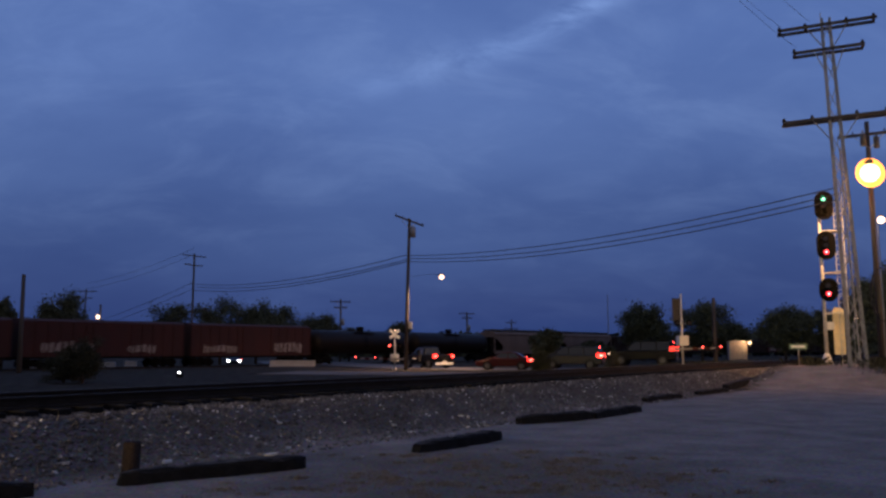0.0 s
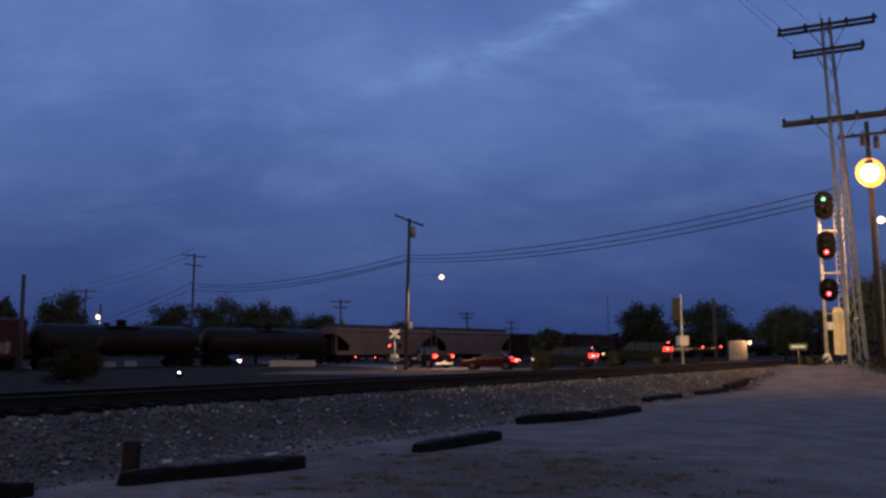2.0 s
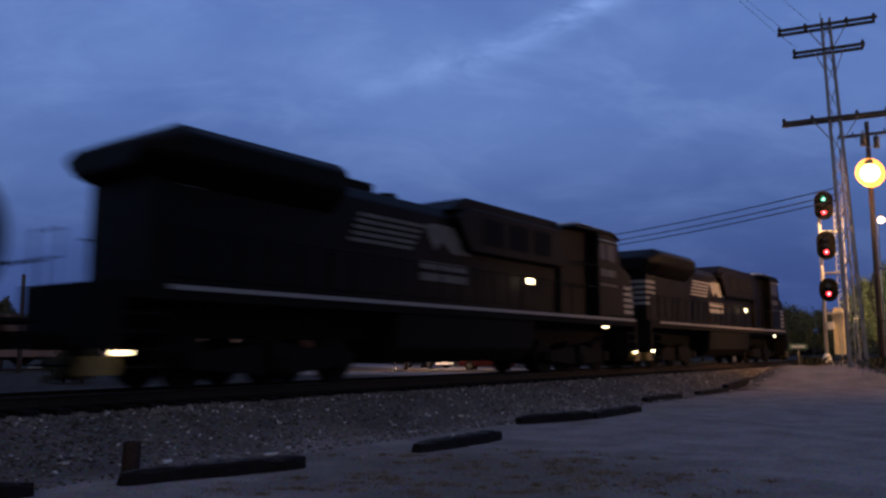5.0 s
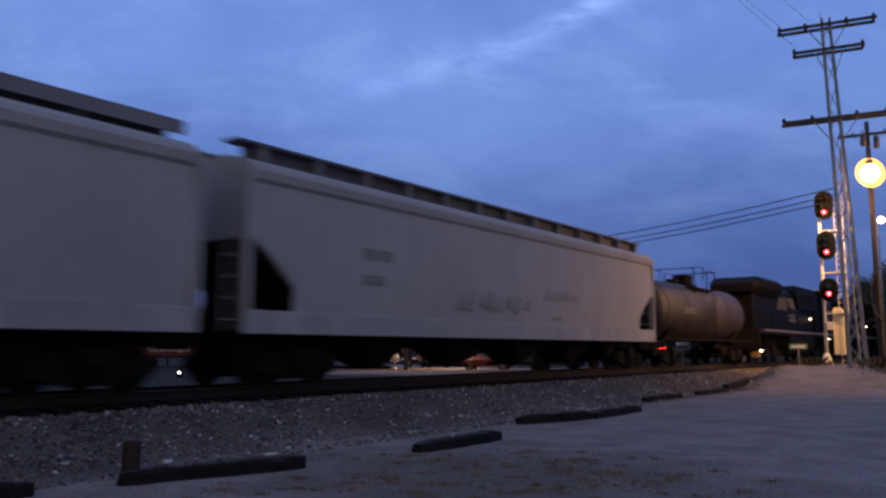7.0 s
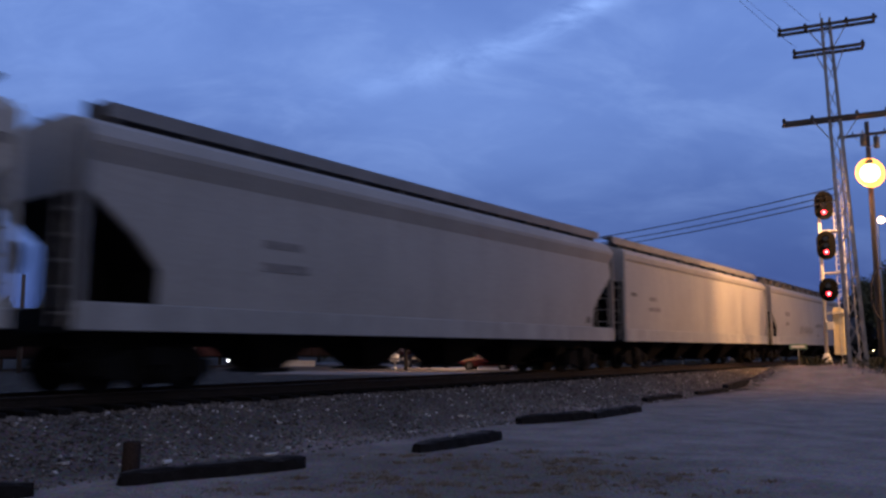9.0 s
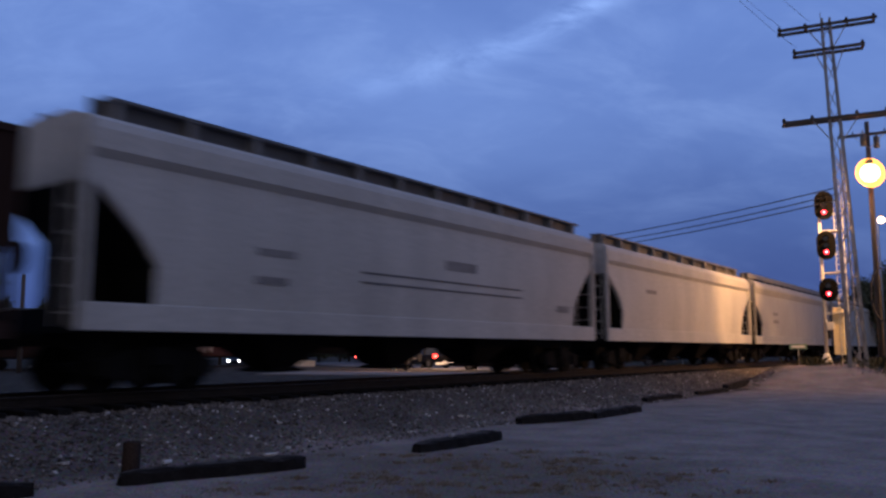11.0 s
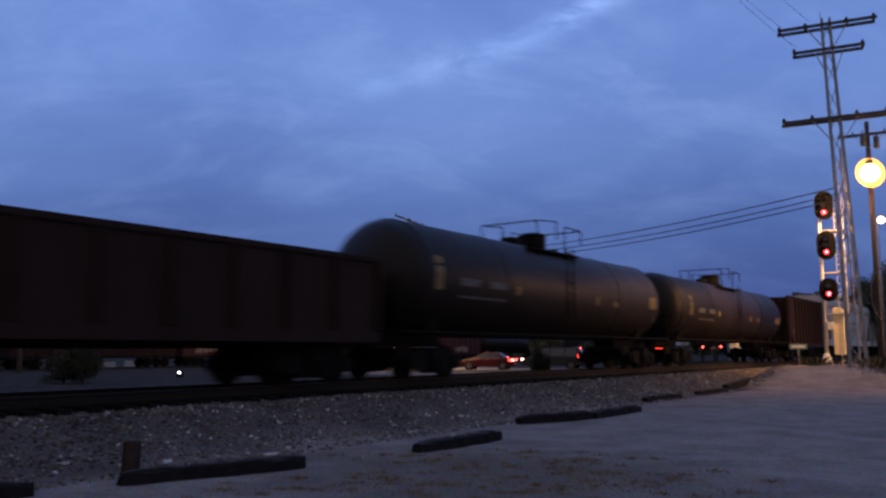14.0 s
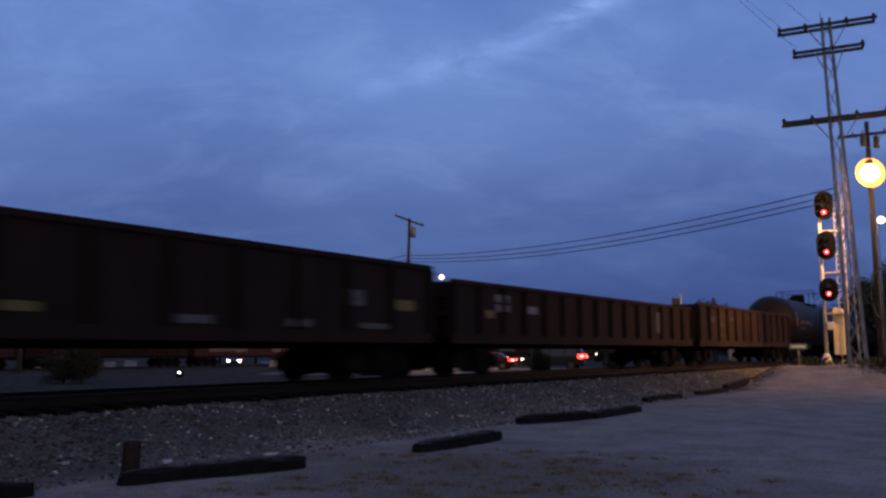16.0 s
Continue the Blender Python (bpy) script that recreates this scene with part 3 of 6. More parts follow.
def build_ballast():
    """Loose limestone on the shoulders of the main line."""
    rs = np.random.RandomState(7)
    oct_v = np.array([(1, 0, 0), (-1, 0, 0), (0, 1, 0), (0, -1, 0), (0, 0, 1), (0, 0, -1)], float)
    oct_f = [(0, 2, 4), (2, 1, 4), (1, 3, 4), (3, 0, 4), (2, 0, 5), (1, 2, 5), (3, 1, 5), (0, 3, 5)]
    verts, faces = [], []
    for i in range(58000):
        s = -9 + 62 * rs.rand() ** 1.35
        d = 9.3 + 3.6 * rs.rand() if rs.rand() < 0.85 else 12.9 + 2.3 * rs.rand()
        if d < 9.9 and rs.rand() < 0.55:
            continue
        q = on_main(s, d)
        z = ground_height(q.x, q.y)
        r = 0.015 + 0.024 * rs.rand() ** 2 + 0.015 * (rs.rand() < 0.04)
        v = oct_v * (r * (0.7 + 0.6 * rs.rand(6, 1))) * (1.25, 1.0, 0.8)
        a = rs.rand() * 6.28
        ca, sa = cos(a), sin(a)
        tilt = rs.rand() - 0.5
        n = len(verts)
        for x, y, w in v:
            w2 = w + tilt * x
            verts.append((q.x + ca * x - sa * y, q.y + sa * x + ca * y, z + w2 + r * 0.3))
        faces += [tuple(n + k for k in f) for f in oct_f]
    ob = new("ballast", mesh_from("ballast", verts, faces, M["ballast"]))
    tagged(ob, "grey crushed limestone ballast beside the rails", "ballast", kind="stuff")


build_ballast()


def ribbon(name, label, pts, width, lift, mat, category="road"):
    """A strip of paving that follows the lie of the ground."""
    fine = []
    for p, q in zip(pts, pts[1:]):
        n = max(1, int((Vector(q) - Vector(p)).length / 2.5))
        fine += [Vector(p).lerp(Vector(q), k / n) for k in range(n)]
    fine.append(Vector(pts[-1]))
    verts, faces = [], []
    for i, p in enumerate(fine):
        d = (fine[min(len(fine) - 1, i + 1)] - fine[max(0, i - 1)]).normalized()
        n = Vector((-d.y, d.x))
        for k in (-0.5, 0.5):
            q = p + n * width * k
            z = ground_height(q.x, q.y) + lift
            verts += [(q.x, q.y, z), (q.x, q.y, z - 0.35)]
    for i in range(len(fine) - 1):
        o = i * 4
        faces += [(o, o + 2, o + 6, o + 4), (o, o + 4, o + 5, o + 1), (o + 2, o + 3, o + 7, o + 6)]
    return tagged(new(name, mesh_from(name, verts, faces, mat)), label, category, kind="structure")


ribbon("road", "worn asphalt road that bends over the far rail crossing", [(46, 48), (36, 56), (26, 61.5), (16, 65.3), (8, 67.6), (3, 69.8), (-2, 75), (-7, 84), (-11, 93), (-16, 106), (-26, 140), (-40, 190)], 7.5, 0.06, M["asphalt"])

# Strip's pale warm colour carries part of the crossing lamp's light.
ribbon("road_shoulder", "gravel shoulder between the road and the line, coloured pale as if lamplit", [(-12, 60), (-4, 58), (5, 55.8), (10, 54)], 8.0, 0.04, M["shoulder"])


# ---------------------------------------------------------------- rolling stock
def wheelset_mesh(r):
    """Two flanged wheels on their axle."""
    bm = B()
    for k in (-1, 1):
        disc(bm, (0, k * 0.755, 0), r, "y", 0.13, 20)
        disc(bm, (0, k * 0.695, 0), r + 0.025, "y", 0.03, 20)
        disc(bm, (0, k * 0.80, 0), r * 0.35, "y", 0.16, 10)
        for i in range(5):
            q = i * 2 * pi / 5
            disc(bm, (r * 0.66 * cos(q), k * 0.822, r * 0.66 * sin(q)), r * 0.12, "y", 0.02, 7)
    tube(bm, (0, -0.95, 0), (0, 0.95, 0), 0.085, n=8)
    return finish(bm, "wheelset", M["under"])


WHEELS = {0.42: wheelset_mesh(0.42), 0.52: wheelset_mesh(0.52)}
ROLLING = []


def bogie(parent, x, axles, r):
    """A truck with cast side frames, springs, bolster and its wheels."""
    bm = B()
    half = max(axles)
    for y in (-1.02, 1.02):
        prism(bm, [(-half - 0.32, r + 0.12), (-half - 0.32, r - 0.1), (-half + 0.25, r - 0.16), (-0.45, r - 0.28), (0.45, r - 0.28), (half - 0.25, r - 0.16), (half + 0.32, r - 0.1),
                   (half + 0.32, r + 0.12), (0.5, r + 0.3), (-0.5, r + 0.3)], "y", y - 0.09, y + 0.09)
        for a in axles:
            box(bm, a - 0.17, a + 0.17, y - 0.16, y + 0.16, r - 0.17, r + 0.15)
        for k in (-0.17, 0, 0.17):
            tube(bm, (k, y * 1.12, r - 0.25), (k, y * 1.12, r + 0.2), 0.07, n=8)
    box(bm, -0.25, 0.25, -1.25, 1.25, r + 0.05, r + 0.36)
    b = part("bogie", bm, M["under"], parent, "grimy cast steel bogie")
    b.location.x = x
    for a in axles:
        ROLLING.append((shared("wheelset", WHEELS[r], b, pose(a, 0, r)), a, r))
    return b


def couplers(parent, half, z=0.88):
    for k in (-1, 1):
        bm = B()
        box(bm, *sorted((k * (half - 1.0), k * (half - 0.28))), -0.09, 0.09, z - 0.1, z + 0.1)
        prism(bm, [(k * (half - 0.3), -0.16), (k * (half + 0.0), -0.17), (k * (half + 0.05), 0.02), (k * (half - 0.1), 0.17), (k * (half - 0.3), 0.14)], "z", z - 0.15, z + 0.15)
        part("coupler", bm, M["under"], parent)


def ladder(bm, p, width, height, rungs, along="x"):
    dx, dy = (width, 0) if along == "x" else (0, width)
    x, y, z = p
    for k in (0, 1):
        tube(bm, (x + dx * k, y + dy * k, z), (x + dx * k, y + dy * k, z + height), 0.02, n=5)
    for i in range(rungs):
        h = z + height * (i + 0.5) / rungs
        tube(bm, (x, y, h), (x + dx, y + dy, h), 0.015, n=5)


def locomotive(label, paint, lead=True, tail_bars=True):
    t = thing("locomotive", label, "locomotive", group="train on the main line")
    # frame, walkway and steps
    bm = B()
    box(bm, -10.45, 10.6, -1.5, 1.5, 1.60, 1.88)
    box(bm, -9.9, 9.9, -0.55, 0.55, 0.95, 1.60)
    for k, e in ((1, 10.6), (-1, -10.45)):
        box(bm, *sorted((e, e + k * 0.2)), -1.5, 1.5, 0.75, 1.88)
        for y in (-1.3, 1.3):
            for i in range(4):
                box(bm, *sorted((e - k * 0.75, e)), y - 0.25, y + 0.25, 0.42 + 0.3 * i, 0.46 + 0.3 * i)
            box(bm, *sorted((e - k * 0.8, e - k * 0.76)), y - 0.25, y + 0.25, 0.40, 1.4)
    part("frame", bm, M["under"], t)
    for y in (-1.512, 1.512):
        bm = B()
        box(bm, -9.6, 10.6, y - 0.012, y + 0.012, 1.775, 1.86)
        part("sill_stripe", bm, M["white"], t, "white reflective sill stripe")
    # long hood, low section
    hood = [(-0.98, 1.88), (-0.98, 4.25), (-0.72, 4.55), (0.72, 4.55), (0.98, 4.25), (0.98, 1.88)]
    bm = B()
    prism(bm, hood, "x", -9.7, 5.9)
    part("hood", bm, paint, t, bevel=0.03)
    bm = B()
    box(bm, -0.36, 0.36, -0.012, 0.012, 2.05, 3.0)
    me = finish(bm, "hood_door", paint, 0.006)
    for i in range(16):
        for y in (-0.99, 0.99):
            shared("hood_door", me, t, pose(-9.0 + i * 0.84, y, 0))
    # flared radiator at the rear
    bm = B()
    wing = [(-1.0, 3.75), (-1.5, 4.2), (-1.5, 4.62), (-1.2, 4.85), (1.2, 4.85), (1.5, 4.62), (1.5, 4.2), (1.0, 3.75)]
    rear = [(-0.9, 3.95), (-1.25, 4.2), (-1.25, 4.36), (-1.0, 4.45), (1.0, 4.45), (1.25, 4.36), (1.25, 4.2), (0.9, 3.95)]
    rings = [[bm.verts.new((x, y, z)) for y, z in sec] for x, sec in ((-10.1, rear), (-9.3, wing), (-5.1, wing))]
    for p, q in zip(rings, rings[1:]):
        for i in range(8):
            bm.faces.new((p[i], p[(i + 1) % 8], q[(i + 1) % 8], q[i]))
    bm.faces.new(rings[0])
    bm.faces.new(rings[-1][::-1])
    part("radiator", bm, paint, t, "flared radiator wing over the rear hood", bevel=0.05)
    bm = B()
    for i in range(11):
        box(bm, -9.2 + i * 0.36, -8.98 + i * 0.36, -1.512, -1.495, 4.24, 4.58)
    part("radiator_grille", bm, M["under"], t)
    # exhaust, blower box
    bm = B()
    box(bm, -4.3, -3.2, -0.55, 0.55, 4.5, 4.82)
    part("exhaust_silencer", bm, M["under"], t, bevel=0.02)
    bm = B()
    tube(bm, (-2.1, 0, 4.5), (-2.1, 0, 4.78), 0.3, n=12)
    part("exhaust_pipe", bm, M["under"], t)
    bm = B()
    prism(bm, [(-0.6, 4.5), (0.1, 4.93), (5.5, 4.93), (5.5, 4.5)], "y", -1.05, 1.05)
    prism(bm, [(-0.6, 4.3), (0.1, 4.62), (5.5, 4.62), (5.5, 3.4), (0.1, 3.4)], "y", -1.25, 1.25)
    part("blower_box", bm, paint, t, "raised brake grid box behind the cab", bevel=0.04)
    bm = B()
    for i in range(3):
        box(bm, 0.7 + i * 1.4, 1.8 + i * 1.4, -1.265, -1.245, 3.65, 4.4)
    part("intake_grille", bm, M["under"], t)
    # cab and nose
    cab = [(7.55, 1.88), (7.55, 4.88), (8.7, 4.86), (9.2, 4.72), (9.45, 3.92), (9.45, 1.88)]
    bm = B()
    prism(bm, [(5.45, 1.88), (5.45, 4.7), (5.8, 4.86), (7.6, 4.86), (7.6, 1.88)], "y", -1.12, 1.12)
    part("equipment_locker", bm, paint, t, "narrow locker section behind the cab", bevel=0.04)
    bm = B()
    prism(bm, [(5.7, 4.80), (6.0, 4.92), (8.75, 4.91), (9.3, 4.70), (9.28, 4.66), (8.7, 4.83), (5.75, 4.76)], "y", -1.56, 1.56)
    part("cab_roof", bm, paint, t, "cab roof that overhangs the sides")
    for y in (-1.42, 1.42):
        bm = B()
        box(bm, 5.75, 7.55, y - 0.03, y + 0.03, 2.86, 2.91)
        box(bm, 5.75, 7.55, y - 0.03, y + 0.03, 3.62, 3.66)
        part("side_rail", bm, M["under"], t, "black grab rail beside the cab door")
    bm = B()
    prism(bm, cab, "y", -1.5, 1.5)
    c = part("cab", bm, paint, t, "wide black cab with a sloping nose", bevel=0.05)
    bm = B()
    prism(bm, [(9.4, 1.88), (9.4, 3.95), (10.55, 3.5), (10.72, 1.88)], "y", -1.42, 1.42)
    part("nose", bm, paint, t, bevel=0.06)
    for y in (-1.505, 1.505):
        for x0, x1 in ((7.65, 8.1), (8.2, 8.95)):
            bm = B()
            box(bm, x0, x1, y - 0.012, y + 0.012, 3.85, 4.45)
            part("cab_window", bm, M["cabglass"], t, bevel=0.005)
    for y0, y1 in ((-1.25, -0.1), (0.1, 1.25)):
        bm = B()
        prism(bm, [(9.24, 4.62), (9.27, 4.63), (9.44, 4.05), (9.40, 4.05)], "y", y0, y1)
        part("windscreen", bm, M["pane"], t)
    for y in (-1.56, 1.56):
        bm = B()
        prism(bm, [(7.6, 4.50), (9.0, 4.50), (8.95, 4.55), (7.6, 4.56)], "y", y - 0.055, y + 0.055)
        part("window_visor", bm, M["sill"], t, "pale visor over the cab windows")
    bm = B()
    box(bm, 7.75, 8.95, -1.515, -1.50, 3.3, 3.54)
    part("number_panel", bm, M["dim"], t, "pale lettering panel under the cab windows")
    bm = B()
    box(bm, 7.7, 9.1, -1.515, -1.50, 2.96, 3.03)
    part("cab_stripe", bm, M["dim"], t)
    for i in range(5):
        bm = B()
        z = 2.05 + 0.22 * i
        box(bm, 9.85, 10.71 - 0.037 * i, -1.432, 1.432, z, z + 0.12)
        part("nose_stripe", bm, M["white"], t)
        if not tail_bars:
            continue
        bm = B()
        z = 2.55 + 0.22 * i
        box(bm, -9.72, -8.8, -0.996, 0.996, z, z + 0.12)
        part("rear_stripe", bm, M["white"], t)
    bm = B()
    prism(bm, [(-9.3, 3.9), (-9.15, 3.76), (-8.6, 3.76), (-8.45, 3.9), (-8.6, 4.05), (-9.15, 4.05)], "y", -1.0, -0.985)
    part("number_board", bm, M["white"], t)
    # plain bars and block in place of the mark on the hood
    for i in range(5):
        bm = B()
        z = 3.22 + 0.155 * i
        prism(bm, [(-4.6 + 0.09 * i, z), (-2.25 + 0.12 * i, z), (-2.2 + 0.12 * i, z + 0.09), (-4.56 + 0.09 * i, z + 0.09)], "y", -1.022, -1.008)
        part("logo_stripe", bm, M["white"] if tail_bars else M["dim"], t)
    bm = B()
    prism(bm, [(-1.75, 3.92), (-1.35, 4.02), (0.15, 4.0), (0.45, 3.8), (0.4, 3.3), (-0.5, 3.28), (-0.9, 3.55), (-1.3, 3.3)], "y", -1.022, -1.008)
    part("logo_block", bm, M["white"] if tail_bars else M["dim"], t)
    for z in (2.5, 2.8):
        bm = B()
        box(bm, -1.9, 0.2, -1.022, -1.008, z, z + 0.2)
        part("lettering_bar", bm, M["white"] if tail_bars else M["dim"], t)
    # fuel tank, bogies
    bm = B()
    prism(bm, [(-1.35, 0.75), (-1.45, 1.6), (1.45, 1.6), (1.35, 0.75), (0.95, 0.42), (-0.95, 0.42)], "x", -3.3, 3.2)
    part("fuel_tank", bm, M["under"], t, bevel=0.04)
    for y in (-1.25, 1.25):
        bm = B()
        tube(bm, (-3.0, y, 1.40), (2.8, y, 1.40), 0.17, n=10)
        part("air_reservoir", bm, M["under"], t)
    for x in (-6.75, 6.75):
        bogie(t, x, (-1.98, 0.0, 1.98), 0.52)
    # plough, coupler, rails, lights
    bm = B()
    prism(bm, [(10.75, 1.3), (10.75, 0.15), (11.1, 0.12), (10.9, 1.3)], "y", -1.35, 1.35)
    part("plough", bm, M["under"], t)
    couplers(t, 11.25)
    for y in (-1.45, 1.45):
        bm = B()
        path_tube(bm, [(x, y, 2.88) for x in (-9.6, -6, -2, 2, 5.6)], 0.018, 5)
        for x in (-9.6, -7.6, -5.6, -3.6, -1.6, 0.4, 2.4, 4.4, 5.6):
            tube(bm, (x, y, 1.88), (x, y, 2.88), 0.016, n=5)
        part("handrail", bm, M["under"], t)
    for e in (10.68, -10.5):
        for a, b in ((-1.45, -0.5), (0.5, 1.45)):
            bm = B()
            path_tube(bm, [(e, a, 1.88), (e, a, 2.92), (e, b, 2.92), (e, b, 1.88)], 0.02, 5)
            tube(bm, (e, a, 2.4), (e, b, 2.4), 0.015, n=5)
            part("end_rail", bm, M["under"], t)
    bm = B()
    box(bm, 3.08, 3.36, -1.30, -1.24, 2.72, 2.88)
    part("side_light", bm, M["steplamp"], t, "small lit lamp on the hood side")
    for x0, x1, y0, y1, z0, z1 in ((8.04, 8.22, -1.49, -1.42, 1.47, 1.55), (10.44, 10.66, -1.53, -1.46, 0.60, 0.68), (-10.56, -10.34, -1.53, -1.46, 0.64, 0.72)):
        if lead and x0 > 10:
            continue
        bm = B()
        box(bm, x0, x1, y0, y1, z0, z1)
        part("step_light", bm, M["steplamp"], t, "warm lit step light")
    for x0, x1 in ((-11.0, -10.5), (10.6, 11.05)):
        bm = B()
        box(bm, x0, x1, -1.48, -1.1, 0.32, 0.62)
        part("step_plate", bm, M["yellow"], t)
    for z, y in ((2.2, -0.16), (2.2, 0.16)):
        bm = B()
        disc(bm, (10.70, y, z + 0.55), 0.12, "x", 0.12, 12)
        part("headlight", bm, M["headlens"] if lead else M["darklens"], t, "blazing headlight" if lead else "")
    if lead:
        # added tube and emitter on the roof keep the high beam narrow
        bm = B()
        ring = []
        for x, r in ((8.25, 0.17), (9.32, 0.17), (9.32, 0.14), (8.27, 0.14)):
            ring.append([bm.verts.new((x, r * cos(2 * pi * i / 16), 5.1 + r * sin(2 * pi * i / 16))) for i in range(16)])
        for p, q in zip(ring, ring[1:]):
            for i in range(16):
                bm.faces.new((p[i], p[(i + 1) % 16], q[(i + 1) % 16], q[i]))
        bm.faces.new(ring[0])
        hood = part("beam_hood", bm, M["black"], t, "added black tube that narrows the headlight beam")
        bm = B()
        disc(bm, (8.34, 0, 5.1), 0.135, "x", 0.02, 10)
        part("beam_lens", bm, M["beam"], hood, "added emitter for the headlight beam")
    bm = B()
    box(bm, 6.3, 8.3, -1.3, -0.55, 4.90, 5.03)
    box(bm, 6.8, 8.0, 0.1, 0.8, 4.89, 5.1)
    part("roof_gear", bm, M["silver"], t, bevel=0.02)
    return t


def hopper(L, paint, label, wide=1.1, high=1.35, top=4.2, marks=(), roof="walk", sill_paint=None, name="hopper_car", bulge=0.015, eave="chord", closed=False):
    """A covered hopper with bulged sides, slope sheets, hatches, sills and outlet gates."""
    t = thing(name, label, "hopper wagon", group="train on the main line")
    h = L / 2 - 0.45
    # the side's section; a canopy eave leans out over the side, a chord eave is a plain rounded rail
    lips = {"chord": [(1.43, top - 0.34), (1.50, top - 0.27), (1.52, top - 0.10), (1.45, top + 0.02), (1.30, top + 0.12)],
            "deep": [(1.43, top - 0.60), (1.55, top - 0.46), (1.525, top - 0.12), (1.45, top + 0.03), (1.30, top + 0.13)],
            "canopy": [(1.43, top - 0.58), (1.57, top - 0.28), (1.57, top - 0.18), (1.44, top + 0.04), (1.30, top + 0.14)]}
    knee = 1.55 + 0.3 * high
    prof = [(1.39, 1.45), (1.42 + bulge * 0.5, 1.75), (1.42 + bulge * 0.8, knee), (1.42 + bulge, 2.6), (1.42 + bulge, 1.55 + high)] + lips[eave] + [(0.62, top + 0.30)]

    def end(z):
        k = min(1, max(0, (z - knee) / (1.55 + high - knee)))
        return h - 0.12 - wide * (1 - k ** 1.25)
    bm = B()
    prev = None
    for y, z in prof:
        e = end(z)
        ring = [bm.verts.new(q) for q in ((-e, -y, z), (e, -y, z), (e, y, z), (-e, y, z))]
        if prev:
            for i in range(4):
                bm.faces.new((prev[i], prev[(i + 1) % 4], ring[(i + 1) % 4], ring[i]))
        else:
            bm.faces.new(ring[::-1])
        prev = ring
    bm.faces.new(prev)
    part("body", bm, paint, t)
    rise = lips[eave][0][1] - 1.46

    def round_y(z):
        k = (z - 1.46) / rise
        return 1.395 + 0.04 * k + 0.085 * sin(pi * min(1, max(0, k * 0.98 + 0.02))) ** 0.8
    for side in (-1, 1):
        zs = [1.46 + rise * i / 14 for i in range(15)]
        bm = B()
        edge = []
        for z in zs:
            y = side * round_y(z)
            e = h - 0.13 if closed else end(z) - 0.004
            edge.append([bm.verts.new((x, yy, z)) for x, yy in ((-e, y), (e, y), (e, y - side * 0.03), (-e, y - side * 0.03))])
        for p, q in zip(edge, edge[1:]):
            for i in range(4):
                bm.faces.new((p[i], p[(i + 1) % 4], q[(i + 1) % 4], q[i])).smooth = i == 0
        bm.faces.new(edge[0])
        bm.faces.new(edge[-1][::-1])
        sheet = part("side_sheet", bm, paint, t, "gently rounded side sheet")
        sheet.data.set_sharp_from_angle(angle=radians(35))
    for y in (-1.47, 1.47):
        bm = B()
        box(bm, -h, h, y - 0.06, y + 0.06, 1.03, 1.49)
        part("side_sill", bm, sill_paint or (M["sill"] if paint is M["hop"] else paint), t, "pale side sill along the bottom edge", bevel=0.015)
        for k in (-1, 1):
            bm = B()
            box(bm, *sorted((k * (h - 0.12), k * h)), y - 0.06, y + 0.06, 1.48, top - 0.06)
            part("corner_post", bm, M["walkgrey"] if eave == "canopy" else paint, t)
    for k in (-1, 1):
        bm = B()
        box(bm, *sorted((k * (h - 0.7), k * (h - 0.02))), -1.42, 1.42, 1.05, 1.16)
        box(bm, *sorted((k * (h - 0.06), k * h)), -1.42, 1.42, 1.0, 1.4)
        part("end_platform", bm, M["under"], t)
        # black slope sheet paints the end's shade; a thin bulkhead on the centre line
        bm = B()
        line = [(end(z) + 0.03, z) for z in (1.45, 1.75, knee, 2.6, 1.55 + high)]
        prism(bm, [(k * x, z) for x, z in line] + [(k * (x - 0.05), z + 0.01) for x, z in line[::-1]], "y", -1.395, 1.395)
        part("slope_sheet", bm, M["under"], t, "slope sheet coloured black for the shade under it")
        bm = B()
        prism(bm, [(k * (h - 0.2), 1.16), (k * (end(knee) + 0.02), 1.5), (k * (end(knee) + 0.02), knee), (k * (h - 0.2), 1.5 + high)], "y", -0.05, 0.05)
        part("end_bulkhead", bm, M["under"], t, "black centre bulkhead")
        bm = B()
        ladder(bm, (k * (h + 0.02), -1.3, 1.1), 0.45, top - 1.0, 8, "y")
        part("end_ladder", bm, paint, t)
        bm = B()
        tube(bm, (k * (h - 0.05), 0.5, 2.3), (k * (h + 0.05), 0.5, 2.3), 0.28, n=14)
        part("brake_wheel", bm, M["under"], t)
    # roof: hatch trough and raised walks on brackets
    bm = B()
    box(bm, -h + 0.8, h - 0.8, -0.32, 0.32, top + 0.28, top + 0.46)
    n = int(L / 1.6)
    for i in range(n):
        x = -h + 1.2 + i * (2 * h - 2.4) / (n - 1)
        box(bm, x - 0.07, x + 0.07, -0.36, 0.36, top + 0.28, top + 0.50)
    part("hatch_cover", bm, M["hoproof"], t, bevel=0.02)
    for y in (-0.8, 0.8):
        bm = B()
        inset = 0.1 if eave == "chord" else 0.65
        box(bm, -h + inset, h - 0.1, y - 0.22, y + 0.22, top + 0.54, top + 0.60)
        if roof:
            box(bm, -h + 0.4, h - 0.4, y - 0.02, y + 0.02, top + 0.24, top + 0.55)
        walk_deck = part("roof_walk", bm, M["hoproof"], t, "grated steel roof walk")
        if roof == "band":
            bm = B()
            e = y * 1.29
            box(bm, -h + inset, h - 0.1, e - 0.02, e + 0.02, top + 0.33, top + 0.58)
            part("fascia", bm, M["walkgrey"], walk_deck, "grey fascia along the roof walk")
